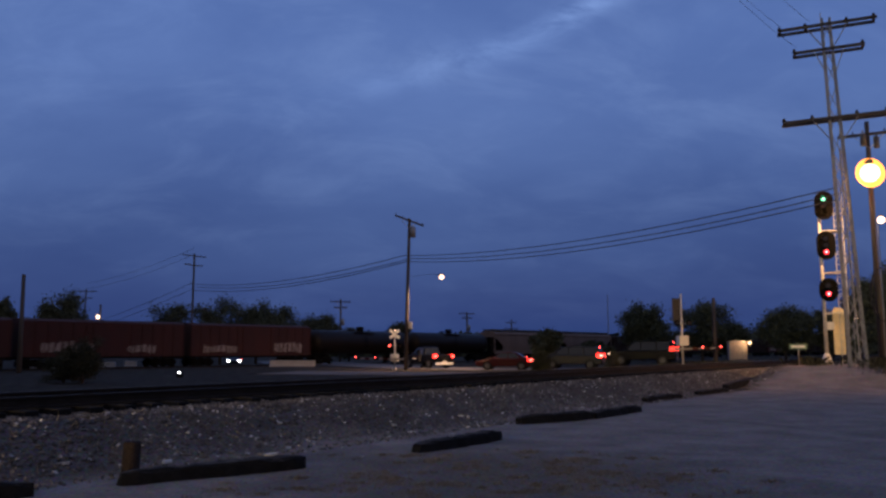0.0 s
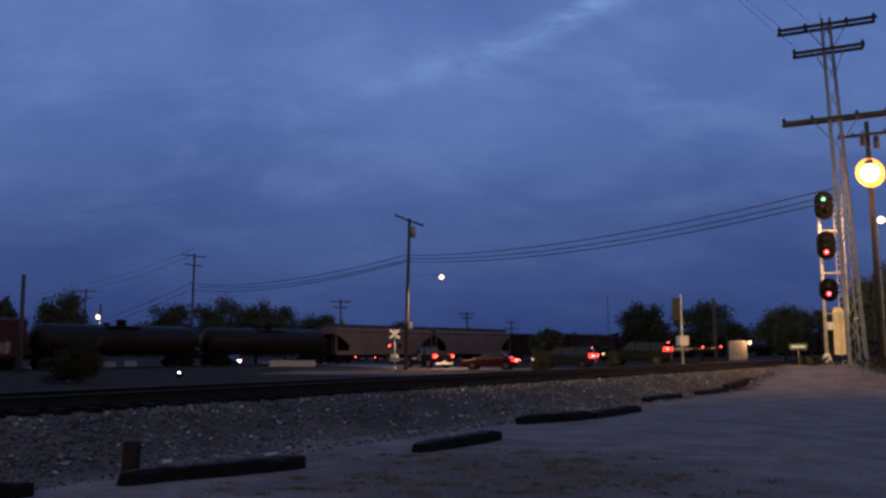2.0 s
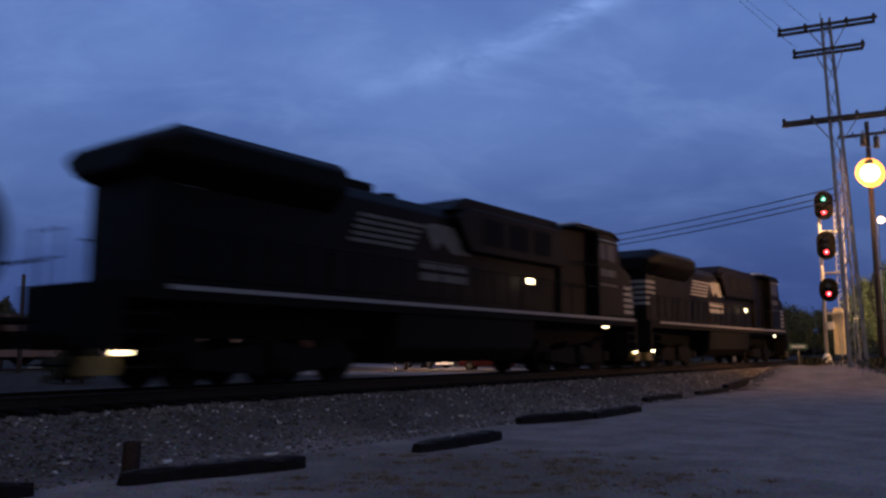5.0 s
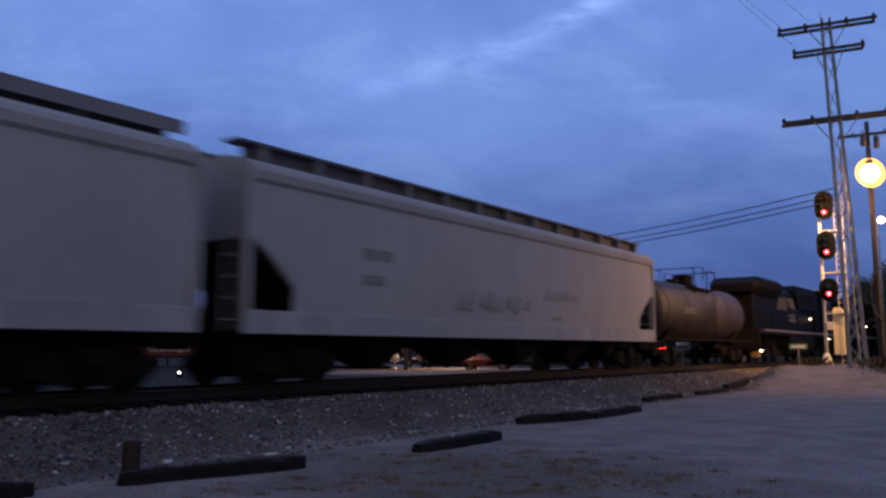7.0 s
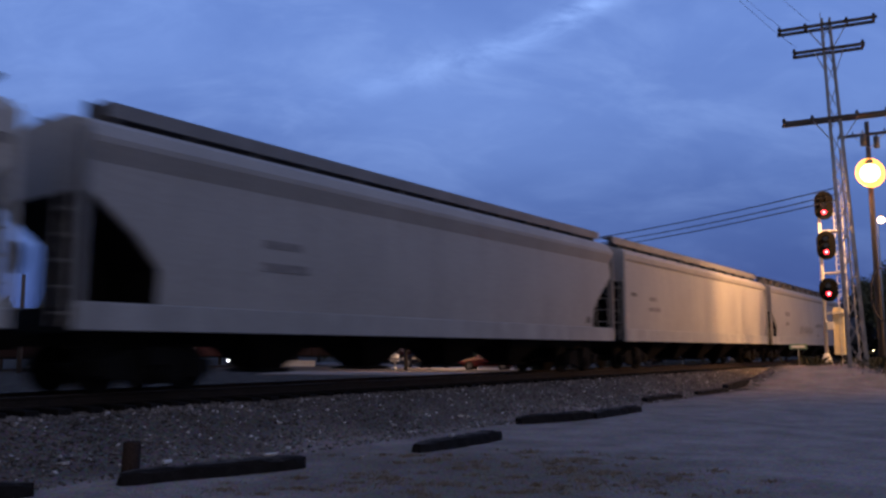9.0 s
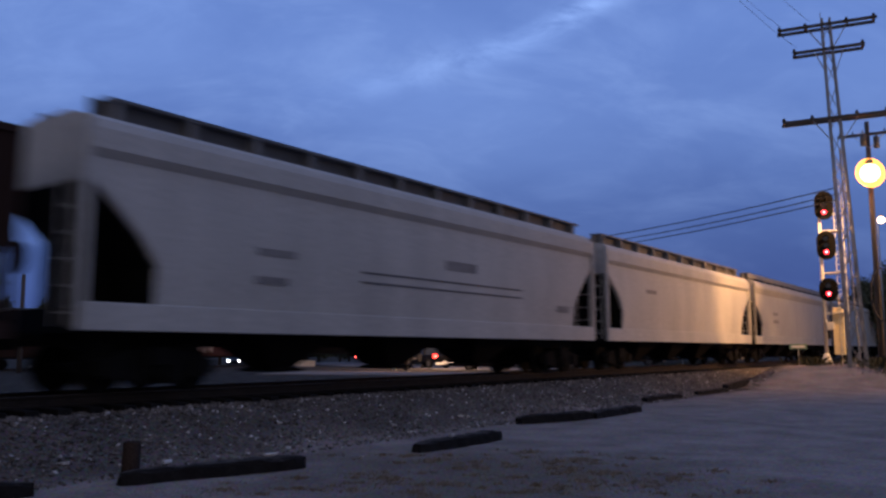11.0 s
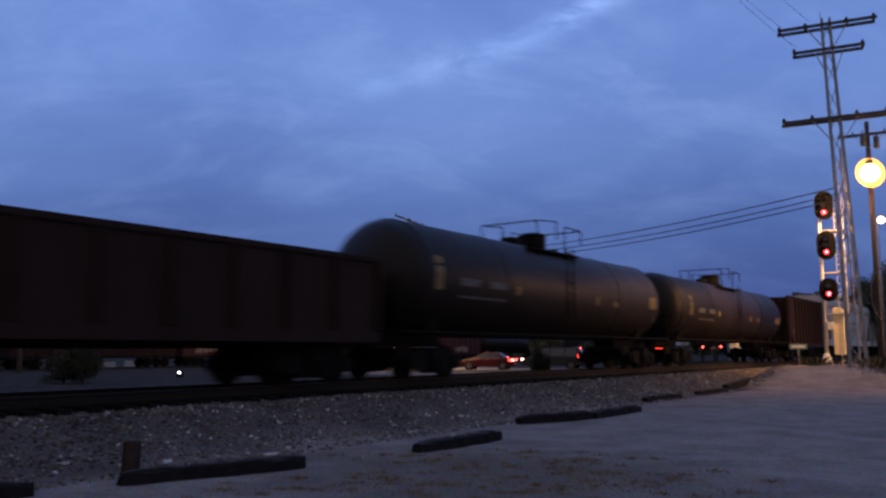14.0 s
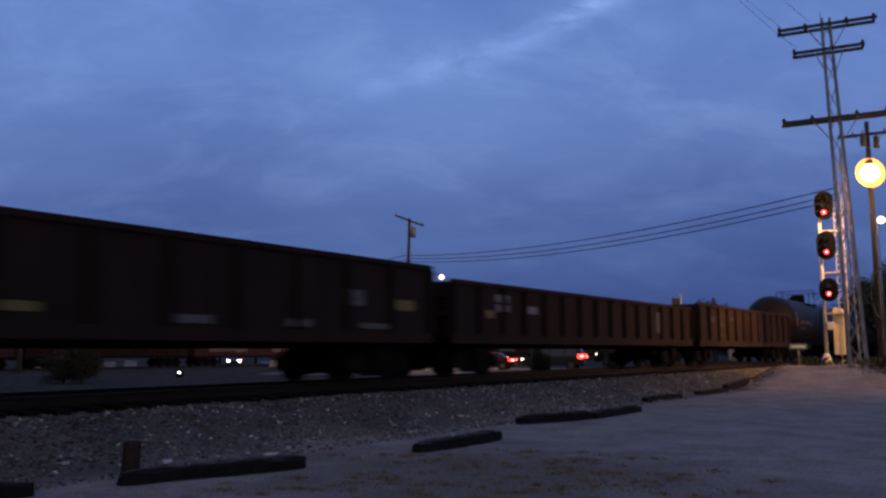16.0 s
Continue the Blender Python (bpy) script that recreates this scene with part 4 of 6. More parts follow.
        for i in range(n):
            x = -h + 0.8 + i * (2 * h - 1.3) / (n - 1)
            bm = B()
            w = 0.055 if roof == "walk" else 0.04
            box(bm, x - w, x + w, y - 0.235, y + 0.235, top + 0.16, top + 0.545)
            part("walk_bracket", bm, M["walkgrey"] if roof == "walk" else M["hoproof"], t)
    # outlet gates and centre sill
    bm = B()
    box(bm, -h, h, -0.25, 0.25, 0.78, 1.06)
    part("centre_sill", bm, M["under"], t)
    bays = 4 if L > 20 else 3
    span = 2 * (h - 3.4)
    for i in range(bays):
        x = -span / 2 + span * (i + 0.5) / bays
        w = span / bays * 0.42
        bm = B()
        lo, hi = [bm.verts.new((x + a * 0.32, b * 0.35, 0.32)) for a, b in ((-1, -1), (1, -1), (1, 1), (-1, 1))], [bm.verts.new((x + a * w, b * 1.3, 1.45)) for a, b in ((-1, -1), (1, -1), (1, 1), (-1, 1))]
        bm.faces.new(lo[::-1])
        bm.faces.new(hi)
        for j in range(4):
            bm.faces.new((lo[j], lo[(j + 1) % 4], hi[(j + 1) % 4], hi[j]))
        box(bm, x - 0.4, x + 0.4, -0.6, 0.6, 0.26, 0.34)
        part("outlet_bay", bm, M["under"], t, bevel=0.02)
    for x0, x1, z0, z1, mat in marks:
        bm = B()
        y = -max(round_y(z0), round_y(z1)) - 0.008
        if (x1 - x0) * (z1 - z0) > 0.8:
            rs, x = random.Random(int(L * 10 + x0 * 3)), x0
            while x < x1:
                w = rs.uniform(0.12, 0.4)
                a, b = rs.uniform(0, 0.4) * (z1 - z0), rs.uniform(0, 0.5) * (z1 - z0)
                stroke = B()
                prism(stroke, [(x, z0 + a), (x + w * 0.7, z0 + a * 0.6), (x + w, z1 - b), (x + w * 0.45, z1 - b * 0.7)], "y", y, y + 0.1)
                part("graffiti_stroke", stroke, mat, t, "faint scrawled graffiti")
                x += w * rs.uniform(0.9, 1.6)
        else:
            box(bm, x0, x1, y, y + 0.1, z0, z1)
            part("lettering_bar", bm, mat, t)
    couplers(t, L / 2)
    for x in (-h + 1.75, h - 1.75):
        bogie(t, x, (-0.88, 0.88), 0.42)
    return t


def tank_car(L, paint, label, r=1.5, zc=2.6, marks=(), rail_high=True):
    t = thing("tank_car", label, "tank wagon", group="train on the main line")
    h = L / 2 - 0.42
    n = 36
    prof = [(-h + 0.0, 0.05), (-h + 0.08, 0.55), (-h + 0.22, 0.95), (-h + 0.45, 1.28), (-h + 0.7, 1.43), (-h + 1.0, 1.5), (h - 1.0, 1.5), (h - 0.7, 1.43), (h - 0.45, 1.28), (h - 0.22, 0.95), (h - 0.08, 0.55), (h, 0.05)]
    bm = B()
    rings = [[bm.verts.new((x, q / 1.5 * r * cos(2 * pi * i / n), zc + q / 1.5 * r * sin(2 * pi * i / n))) for i in range(n)] for x, q in prof]
    for a, b in zip(rings, rings[1:]):
        for i in range(n):
            bm.faces.new((a[i], a[(i + 1) % n], b[(i + 1) % n], b[i])).smooth = True
    bm.faces.new(rings[0])
    bm.faces.new(rings[-1][::-1])
    part("barrel", bm, paint, t)
    for x in (-h + 1.0, -h * 0.45, h * 0.45, h - 1.0):
        bm = B()
        tube(bm, (x - 0.03, 0, zc), (x + 0.03, 0, zc), r + 0.012, n=n, caps=True)
        part("weld_band", bm, paint, t)
    for k in (-1, 1):
        bm = B()
        box(bm, *sorted((k * (h - 2.9), k * (h + 0.12))), -0.4, 0.4, 0.8, 1.2)
        prism(bm, [(-1.2, 1.7), (-0.9, 1.15), (0.9, 1.15), (1.2, 1.7)], "x", *sorted((k * (h - 2.1), k * (h - 1.5))))
        box(bm, *sorted((k * (h - 0.65), k * (h + 0.1))), -1.45, 1.45, 1.12, 1.2)
        part("stub_sill", bm, M["under"], t)
        bm = B()
        path_tube(bm, [(k * (h + 0.09), -1.42, 1.2), (k * (h + 0.09), -1.42, 2.1), (k * (h + 0.09), 1.42, 2.1), (k * (h + 0.09), 1.42, 1.2)], 0.025)
        part("end_rail", bm, M["under"], t)
        bogie(t, k * (h - 1.75), (-0.88, 0.88), 0.42)
    # side walk rods, dome, platform and safety rails
    for y in (-1.5, 1.5):
        bm = B()
        box(bm, -h, h, y - 0.04, y + 0.04, 1.14, 1.2)
        part("side_rod", bm, M["under"], t)
    top = zc + r
    bm = B()
    tube(bm, (0.2, 0, top - 0.15), (0.2, 0, top + 0.42), 0.46, n=20)
    tube(bm, (0.2, 0, top + 0.42), (0.2, 0, top + 0.5), 0.50, 0.35, n=20)
    part("dome", bm, M["under"], t)
    bm = B()
    for y in (-0.8, 0.8):
        box(bm, -1.7, 1.7, y - 0.25, y + 0.25, top - 0.25, top - 0.2)
    tube(bm, (-1.25, 0, top - 0.1), (-1.25, 0, top + 0.2), 0.3, n=12)
    tube(bm, (1.7, 0, top - 0.1), (1.7, 0, top + 0.12), 0.16, n=10)
    part("platform", bm, M["under"], t)
    if rail_high:
        bm = B()
        for x0, x1 in ((-1.3, 0.0), (0.55, 1.75)):
            for y in (-1.05, 1.05):
                path_tube(bm, [(x0, y, top - 0.5), (x0, y, top + 0.68), (x1, y, top + 0.80 if x0 < 0 else top + 0.68), (x1, y, top + 0.2)], 0.024, 6)
            xe = x0 if x0 < 0 else x1
            path_tube(bm, [(xe, -1.05, top + 0.68), (xe, 1.05, top + 0.68)], 0.024, 6)
        part("safety_rail", bm, M["under"], t)
    for y in (-1.53, 1.53):
        bm = B()
        ladder(bm, (-0.25, y, 1.1), 0.45, top - 1.25, 9)
        part("side_ladder", bm, M["under"], t)
    for x0, x1, z0, z1, mat in marks:
        q = lambda z: -sqrt(max(0.01, r * r - (z - zc) ** 2)) - 0.012
        bm = B()
        v = [bm.verts.new(p) for p in ((x0, q(z0), z0), (x1, q(z0), z0), (x1, q((z0 + z1) / 2), (z0 + z1) / 2), (x1, q(z1), z1), (x0, q(z1), z1), (x0, q((z0 + z1) / 2), (z0 + z1) / 2))]
        bm.faces.new((v[0], v[1], v[2], v[5]))
        bm.faces.new((v[5], v[2], v[3], v[4]))
        ret = bmesh.ops.extrude_face_region(bm, geom=bm.faces[:])
        bmesh.ops.translate(bm, vec=(0, 0.03, 0), verts=[e for e in ret["geom"] if isinstance(e, bmesh.types.BMVert)])
        part("marking", bm, mat, t)
    couplers(t, L / 2)
    return t


def gondola(L, paint, label, top=2.7, rib=1.3, marks=(), load=0.0, name="gondola_car", slope=0.0, low=1.05):
    """An open wagon: ribbed sides with a top chord; slope tilts its end sheets inwards towards the bottom."""
    t = thing(name, label, "open wagon", group="train on the main line")
    h = L / 2 - 0.4
    for y in (-1.45, 1.45):
        bm = B()
        prism(bm, [(-h + slope, low), (h - slope, low), (h, top if not slope else low + 1.3), (h, top), (-h, top), (-h, top if not slope else low + 1.3)] if slope else [(-h, low), (h, low), (h, top), (-h, top)], "y", y - 0.02, y + 0.02)
        part("side_wall", bm, paint, t)
        bm = B()
        box(bm, -h - 0.03, h + 0.03, y - 0.07, y + 0.07, top - 0.02, top + 0.11)
        part("top_chord", bm, paint, t, bevel=0.015)
        bm = B()
        box(bm, -h, h, y - 0.08, y + 0.08, low - 0.16, low + 0.1)
        part("side_sill", bm, paint, t)
        n = int(2 * h / rib)
        bm = B()
        box(bm, -0.05, 0.05, -0.09, 0.09, low + 0.1, top - 0.02)
        me = finish(bm, "rib", paint, 0.01)
        for i in range(n + 1):
            x = -h + 0.06 + (2 * h - 0.12) * i / n
            if slope and abs(x) > h - slope * 0.8 and 0 < i < n:
                continue
            shared("rib", me, t, pose(x, y + (-0.05 if y < 0 else 0.05), 0))
    for k in (-1, 1):
        bm = B()
        if slope:
            prism(bm, [(k * (h - slope), low), (k * (h - slope - 0.05), low), (k * (h - 0.05), top), (k * h, top)], "y", -1.42, 1.42)
        else:
            box(bm, *sorted((k * (h - 0.05), k * h)), -1.42, 1.42, low, top + 0.05)
            for z in (1.6, 2.1):
                rib = B()
                box(rib, *sorted((k * h, k * (h + 0.08))), -1.4, 1.4, z, z + 0.1)
                part("end_rib", rib, paint, t)
        part("end_wall", bm, paint, t)
        bm = B()
        box(bm, *sorted((k * (h - 0.9), k * h)), -1.4, 1.4, 0.92, 1.04)
        ladder(bm, (k * (h + 0.06), -1.3, 1.0), 0.4, top - 1.0, 6, "y")
        part("end_sill", bm, M["under"], t)
        bogie(t, k * (h - 1.6), (-0.88, 0.88), 0.42)
    bm = B()
    box(bm, -h, h, -1.4, 1.4, low - 0.1, low + 0.02)
    box(bm, -h, h, -0.25, 0.25, 0.75, low - 0.1)
    part("floor", bm, M["under"], t)
    if load:
        rs = random.Random(int(L * 10))
        bm = B()
        nx, ny = 34, 8
        g = [[bm.verts.new((-h + 0.1 + (2 * h - 0.2) * i / nx, -1.4 + 2.8 * j / ny, low + 0.3 + (top - low - 0.35 + load * (0.6 + 0.5 * sin(i * 1.1) * cos(i * 0.37))) * (1 - 0.35 * abs(2 * j / ny - 1) ** 2) * smooth(0, 3, min(i, nx - i)) + rs.uniform(-.06, .06))) for j in range(ny + 1)] for i in range(nx + 1)]
        for i in range(nx):
            for j in range(ny):
                bm.faces.new((g[i][j], g[i + 1][j], g[i + 1][j + 1], g[i][j + 1]))
        part("scrap_load", bm, M["dirty"], t, "heaped dark load")
    if slope:
        for i in (-1, 1):
            bm = B()
            prism(bm, [(i * 1.8 - 1.6, low), (i * 1.8 + 1.6, low), (i * 1.8 + 0.5, 0.35), (i * 1.8 - 0.5, 0.35)], "y", -1.2, 1.2)
            part("outlet_bay", bm, M["under"], t)
    for x0, x1, z0, z1, mat in marks:
        bm = B()
        box(bm, x0, x1, -1.485, -1.468, z0, z1)
        part("lettering_bar", bm, mat, t)
    couplers(t, L / 2)
    return t


def boxcar(L, paint, label, top=4.3, tags=()):
    t = thing("boxcar", label, "boxcar", group="train on the far line")
    h = L / 2 - 0.4
    bm = B()
    prism(bm, [(-1.45, 1.0), (-1.45, top - 0.25), (-0.9, top - 0.05), (0, top), (0.9, top - 0.05), (1.45, top - 0.25), (1.45, 1.0)], "x", -h, h)
    part("body", bm, paint, t)
    bm = B()
    box(bm, -0.05, 0.05, -0.04, 0.04, 1.02, top - 0.28)
    me = finish(bm, "rib", paint)
    for i in range(15):
        for y in (-1.48, 1.48):
            shared("rib", me, t, pose(-h + 0.05 + (2 * h - 0.1) * i / 14, y, 0))
    for y in (-1.5, 1.5):
        bm = B()
        box(bm, -1.5, 1.5, y - 0.04, y + 0.04, 1.1, top - 0.4)
        part("door", bm, paint, t, "sliding plug door")
    bm = B()
    box(bm, -h, h, -1.5, 1.5, 0.85, 1.02)
    part("side_sill", bm, M["under"], t)
    rs = random.Random(int(L * 7 + len(tags)))
    for x0, x1, z0, z1 in tags:
        x = x0
        while x < x1:
            bm = B()
            w = rs.uniform(0.25, 0.6)
            a, b = rs.uniform(0, 0.35), rs.uniform(0.0, 0.35)
            prism(bm, [(x, z0 + a), (x + w * 0.8, z0 + rs.uniform(0, .3)), (x + w, z1 - b), (x + w * 0.3, z1 - rs.uniform(0, .3))], "y", -1.56, -1.54)
            part("graffiti_stroke", bm, M["graffiti"], t, "pale sprayed graffiti")
            x += w * 1.15
    for k in (-1, 1):
        bogie(t, k * (h - 1.7), (-0.88, 0.88), 0.42)
    couplers(t, L / 2)
    return t


W, Yl, K, Dt = M["dim"], M["yellow"], M["drab"], M["faded"]
loco_a = locomotive("black wide-cab diesel locomotive with white stripes", M["loco"])
loco_b = locomotive("second black diesel locomotive coupled behind the first", M["loco"], False, False)
short_tank = tank_car(13.6, M["tank2"], "short brown weathered tank wagon with top rails", r=1.36, zc=2.45, marks=((-3.6, -2.0, 2.3, 2.6, W),))
hop_marks = ((-6.9, -5.9, 2.75, 3.0, Dt), (-6.9, -6.1, 2.2, 2.4, Dt), (2.0, 2.5, 1.62, 1.75, Dt))
hopper_1 = hopper(21.4, M["hop"], "pale grey covered hopper with a dark roof walk", 1.2, 1.35, 4.34, hop_marks + ((-3.2, 0.4, 1.75, 2.35, M["ghost"]), (1.4, 3.6, 2.2, 2.6, M["ghost"])))
hopper_2 = hopper(20.4, M["hop"], "pale grey covered hopper with faint lettering", 1.35, 1.7, 4.36, ((-9.1, -8.6, 2.72, 2.86, K), (-7.3, -6.6, 2.62, 2.78, Dt), (-7.3, -6.2, 2.22, 2.38, Dt)), roof="band", sill_paint=M["sill"], closed=True)
hopper_3 = hopper(20.9, M["hop"], "grey covered hopper with tall end bays blackened as shade", 1.4, 1.75, 4.36, ((-6.2, -5.2, 2.7, 2.86, Dt), (-6.2, -5.0, 2.25, 2.42, Dt), (8.0, 8.25, 1.62, 1.84, K)), roof="band", sill_paint=M["sill"], eave="canopy")
hopper_4 = hopper(18.6, M["hop2"], "off-white covered hopper with tall end bays", 1.3, 1.9, 4.36, ((-5.2, -4.2, 2.9, 3.05, Dt),), eave="deep")
hopper_5 = hopper(19.3, M["hop2"], "off-white covered hopper with two dark lines", 1.3, 1.95, 4.45, ((-2.6, 4.4, 2.42, 2.47, K), (-2.6, 4.4, 2.2, 2.25, K), (0.6, 2.0, 2.75, 3.0, Dt), (-5.6, -4.6, 2.55, 2.7, Dt), (-5.6, -4.8, 2.0, 2.15, Dt), (6.6, 7.4, 1.9, 2.1, Dt)), eave="deep")
open_hopper = gondola(11.6, M["oxide"], "ribbed rust-brown open hopper", 3.95, 0.85, ((-3.3, -3.03, 2.3, 2.48, W), (-3.3, -3.03, 2.0, 2.17, W), (-4.2, -3.95, 1.78, 1.9, Yl), (-3.3, -3.1, 1.7, 1.82, W), (2.0, 2.3, 1.4, 1.5, Yl), (4.6, 4.85, 1.3, 1.45, Yl)), name="hopper_car", slope=1.5)
tank_marks = ((-7.3, -6.98, 2.25, 3.1, Yl), (-6.2, -5.3, 2.4, 2.6, W), (-4.8, -3.9, 2.4, 2.6, W), (-6.2, -3.9, 2.08, 2.14, W), (-3.4, -3.15, 2.3, 2.55, Yl), (1.9, 2.15, 2.25, 2.5, Yl), (3.3, 3.7, 2.25, 2.4, Yl), (7.1, 7.9, 2.2, 2.55, Yl))
tank_1 = tank_car(19.3, M["tank"], "long black tank wagon with a railed dome", marks=tank_marks)
tank_2 = tank_car(17.9, M["tank"], "long black tank wagon streaked with yellow patches", marks=tank_marks[:7] + ((6.6, 7.3, 2.3, 2.75, Yl), (7.2, 7.35, 1.8, 2.0, W)), r=1.53)
gon_1 = gondola(17.2, M["rust"], "rust-brown gondola with faded white lettering", 2.72, 1.3, ((-6.6, -5.8, 2.0, 2.25, M["sooted"]), (-5.5, -4.9, 2.2, 2.35, M["sooted"]), (-5.4, -4.6, 1.85, 2.0, M["sooted"]), (-3.5, -2.9, 2.15, 2.3, M["sooted"]), (-5.4, -4.8, 1.4, 1.5, M["sooted"])))
gon_2 = gondola(18.8, M["rust"], "dark gondola heaped with scrap", 2.45, 1.2, ((-6.9, -6.2, 2.05, 2.26, Dt), (-6.9, -6.2, 1.78, 1.99, Dt), (-5.2, -4.6, 1.78, 2.0, Dt), (-7.4, -7.0, 1.6, 1.8, Yl), (5.0, 5.3, 1.4, 2.2, W)), load=0.12)
gon_3 = gondola(18.8, M["rust"], "long dark gondola with yellow edge patches", 2.70, 1.4, ((5.9, 6.5, 1.7, 2.05, W), (7.6, 8.3, 1.65, 1.9, Yl), (1.6, 2.4, 1.2, 1.35, W), (4.2, 4.9, 1.2, 1.35, W), (6.4, 7.4, 1.2, 1.32, W), (-2.0, -0.8, 1.3, 1.45, Yl), (-3.6, -2.9, 1.3, 1.45, Yl)))
# each vehicle and where its leading coupler stands at the clip's start
MAIN_TRAIN = [(loco_a, -43.35, -66.1), (loco_b, -66.1, -88.9), (short_tank, -88.9, -102.6), (hopper_1, -102.6, -124.2), (hopper_2, -124.2, -144.7), (hopper_3, -144.7, -165.7), (hopper_4, -165.7, -184.4),
              (hopper_5, -184.4, -203.9), (open_hopper, -203.9, -215.6), (tank_1, -215.6, -235.0), (tank_2, -235.0, -253.0), (gon_1, -253.0, -270.3), (gon_2, -270.3, -289.2), (gon_3, -289.2, -308.1)]

MAIN_WHEELS = list(ROLLING)

# ---- the train on the far line, built once per kind and then copied
far_box = boxcar(15.9, M["boxred"], "oxide red boxcar sprayed with pale graffiti", 4.3, ((-6.0, -1.6, 1.3, 2.4), (1.8, 4.5, 1.2, 2.2)))
far_box2 = boxcar(15.9, M["boxred"], "weathered red boxcar with graffiti along its side", 4.3, ((2.5, 6.3, 1.25, 2.5), (-6.2, -2.2, 1.2, 2.2)))
far_tank = tank_car(16.8, M["tank"], "black tank wagon on the far line", r=1.4, zc=2.5, rail_high=False)
far_hop = hopper(17.7, M["tan"], "dusty tan hopper on the far line", 2.0, 1.9, 4.0)
far_dark = boxcar(16.0, M["rust"], "dark brown boxcar on the far line", 4.1)
for o in (far_box, far_box2, far_tank, far_hop, far_dark):
    o["group"] = "train on the far line"
FAR_TRAIN, used = [], set()
at = -47.9
for ob, length in ((far_box, 15.9), (far_box, 15.9), (far_box2, 15.9), (far_tank, 16.8), (far_tank, 16.8), (far_hop, 17.7), (far_hop, 17.7), (far_dark, 16.0), (far_box, 15.9), (far_dark, 16.0), (far_box2, 15.9), (far_dark, 16.0),
                   (far_box, 15.9), (far_tank, 16.8), (far_dark, 16.0), (far_box2, 15.9), (far_dark, 16.0), (far_box, 15.9), (far_tank, 16.8), (far_dark, 16.0), (far_box2, 15.9)):
    o = copy_thing(ob, pose(0, 0, 0)) if ob in used else ob
    used.add(ob)
    FAR_TRAIN.append((o, at + length / 2))
    at += length


# ---------------------------------------------------------------- timbers and small things on the lot
def timber_log(label, a, b, w, h, seed):
    """A weathered sleeper lying on the ground from a to b, its edges worn and chipped."""
    rs = random.Random(seed)
    a, b = Vector(a), Vector(b)
    L, n = (b - a).length, 14
    bm = B()
    rings = []
    sway = rs.uniform(-0.025, 0.025)
    for i in range(n + 1):
        x = L * i / n
        j = lambda k: rs.uniform(-k, k)
        c = 0.035
        worn = 0.82 if i in (0, n) else 0.94 if i in (1, n - 1) else 1.0
        hh = h * worn * (1 + 0.025 * sin(i * 0.9 + seed) + j(0.05))
        off = sway * sin(pi * i / n)
        rings.append([bm.verts.new((x + (j(0.04) if i in (0, n) else j(0.012)), y * worn + off + j(0.014), z)) for y, z in
                      ((-w / 2, -0.03), (w / 2, -0.03), (w / 2, hh - c + j(0.012)), (w / 2 - c, hh + j(0.01)), (-w / 2 + c, hh + j(0.01)), (-w / 2, hh - c + j(0.015)))])
    for p, q in zip(rings, rings[1:]):
        for i in range(6):
            bm.faces.new((p[i], p[(i + 1) % 6], q[(i + 1) % 6], q[i]))
    bm.faces.new(rings[0])
    bm.faces.new(rings[-1][::-1])
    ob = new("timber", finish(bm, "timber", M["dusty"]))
    za, zb = ground_height(*a[:2]), ground_height(*b[:2])
    ob.matrix_basis = pose(a.x, a.y, min(za, zb) - 0.015, 0, -math.degrees(math.atan2(zb - za, L)) * 0.5, math.degrees(math.atan2(b.y - a.y, b.x - a.x)))
    return tagged(ob, label, "timber", "old sleepers along the lot's edge")


timber_log("dark weathered sleeper lying on pale gravel", (-3.82, 9.75), (-1.95, 11.30), 0.24, 0.20, 1)
timber_log("short end of a sleeper on the gravel", (-6.4, 7.6), (-4.55, 9.15), 0.24, 0.19, 2)
timber_log("split sleeper sunk in loose gravel", (-0.42, 12.75), (1.0, 14.9), 0.24, 0.20, 3)
timber_log("long dark sleeper at the foot of the ballast", (1.62, 17.6), (3.45, 19.05), 0.24, 0.21, 4)
timber_log("dark sleeper laid end to end with another", (3.5, 19.0), (5.1, 21.3), 0.22, 0.2, 5)
timber_log("weathered sleeper half buried in gravel", (6.2, 25.0), (7.9, 27.2), 0.24, 0.19, 6)
timber_log("broken dark sleeper beside the track", (9.0, 28.9), (10.9, 31.3), 0.24, 0.17, 7)
timber_log("weathered sleeper tilted on the ballast's edge", (11.0, 31.7), (13.6, 35.9), 0.26, 0.26, 8)

bm = B()
tube(bm, (-0.0, 0, -0.2), (0.02, 0.01, 0.43), 0.115, 0.11, n=9)
bmesh.ops.bevel(bm, geom=[e for e in bm.edges if e.calc_length() < 0.1], offset=0.015, segments=1, affect="EDGES")
ob = new("stump_post", finish(bm, "stump_post", M["stump"]))
ob.location = (-3.98, 10.45, ground_height(-3.98, 10.45))
tagged(ob, "short sawn-off timber post behind a sleeper", "post")

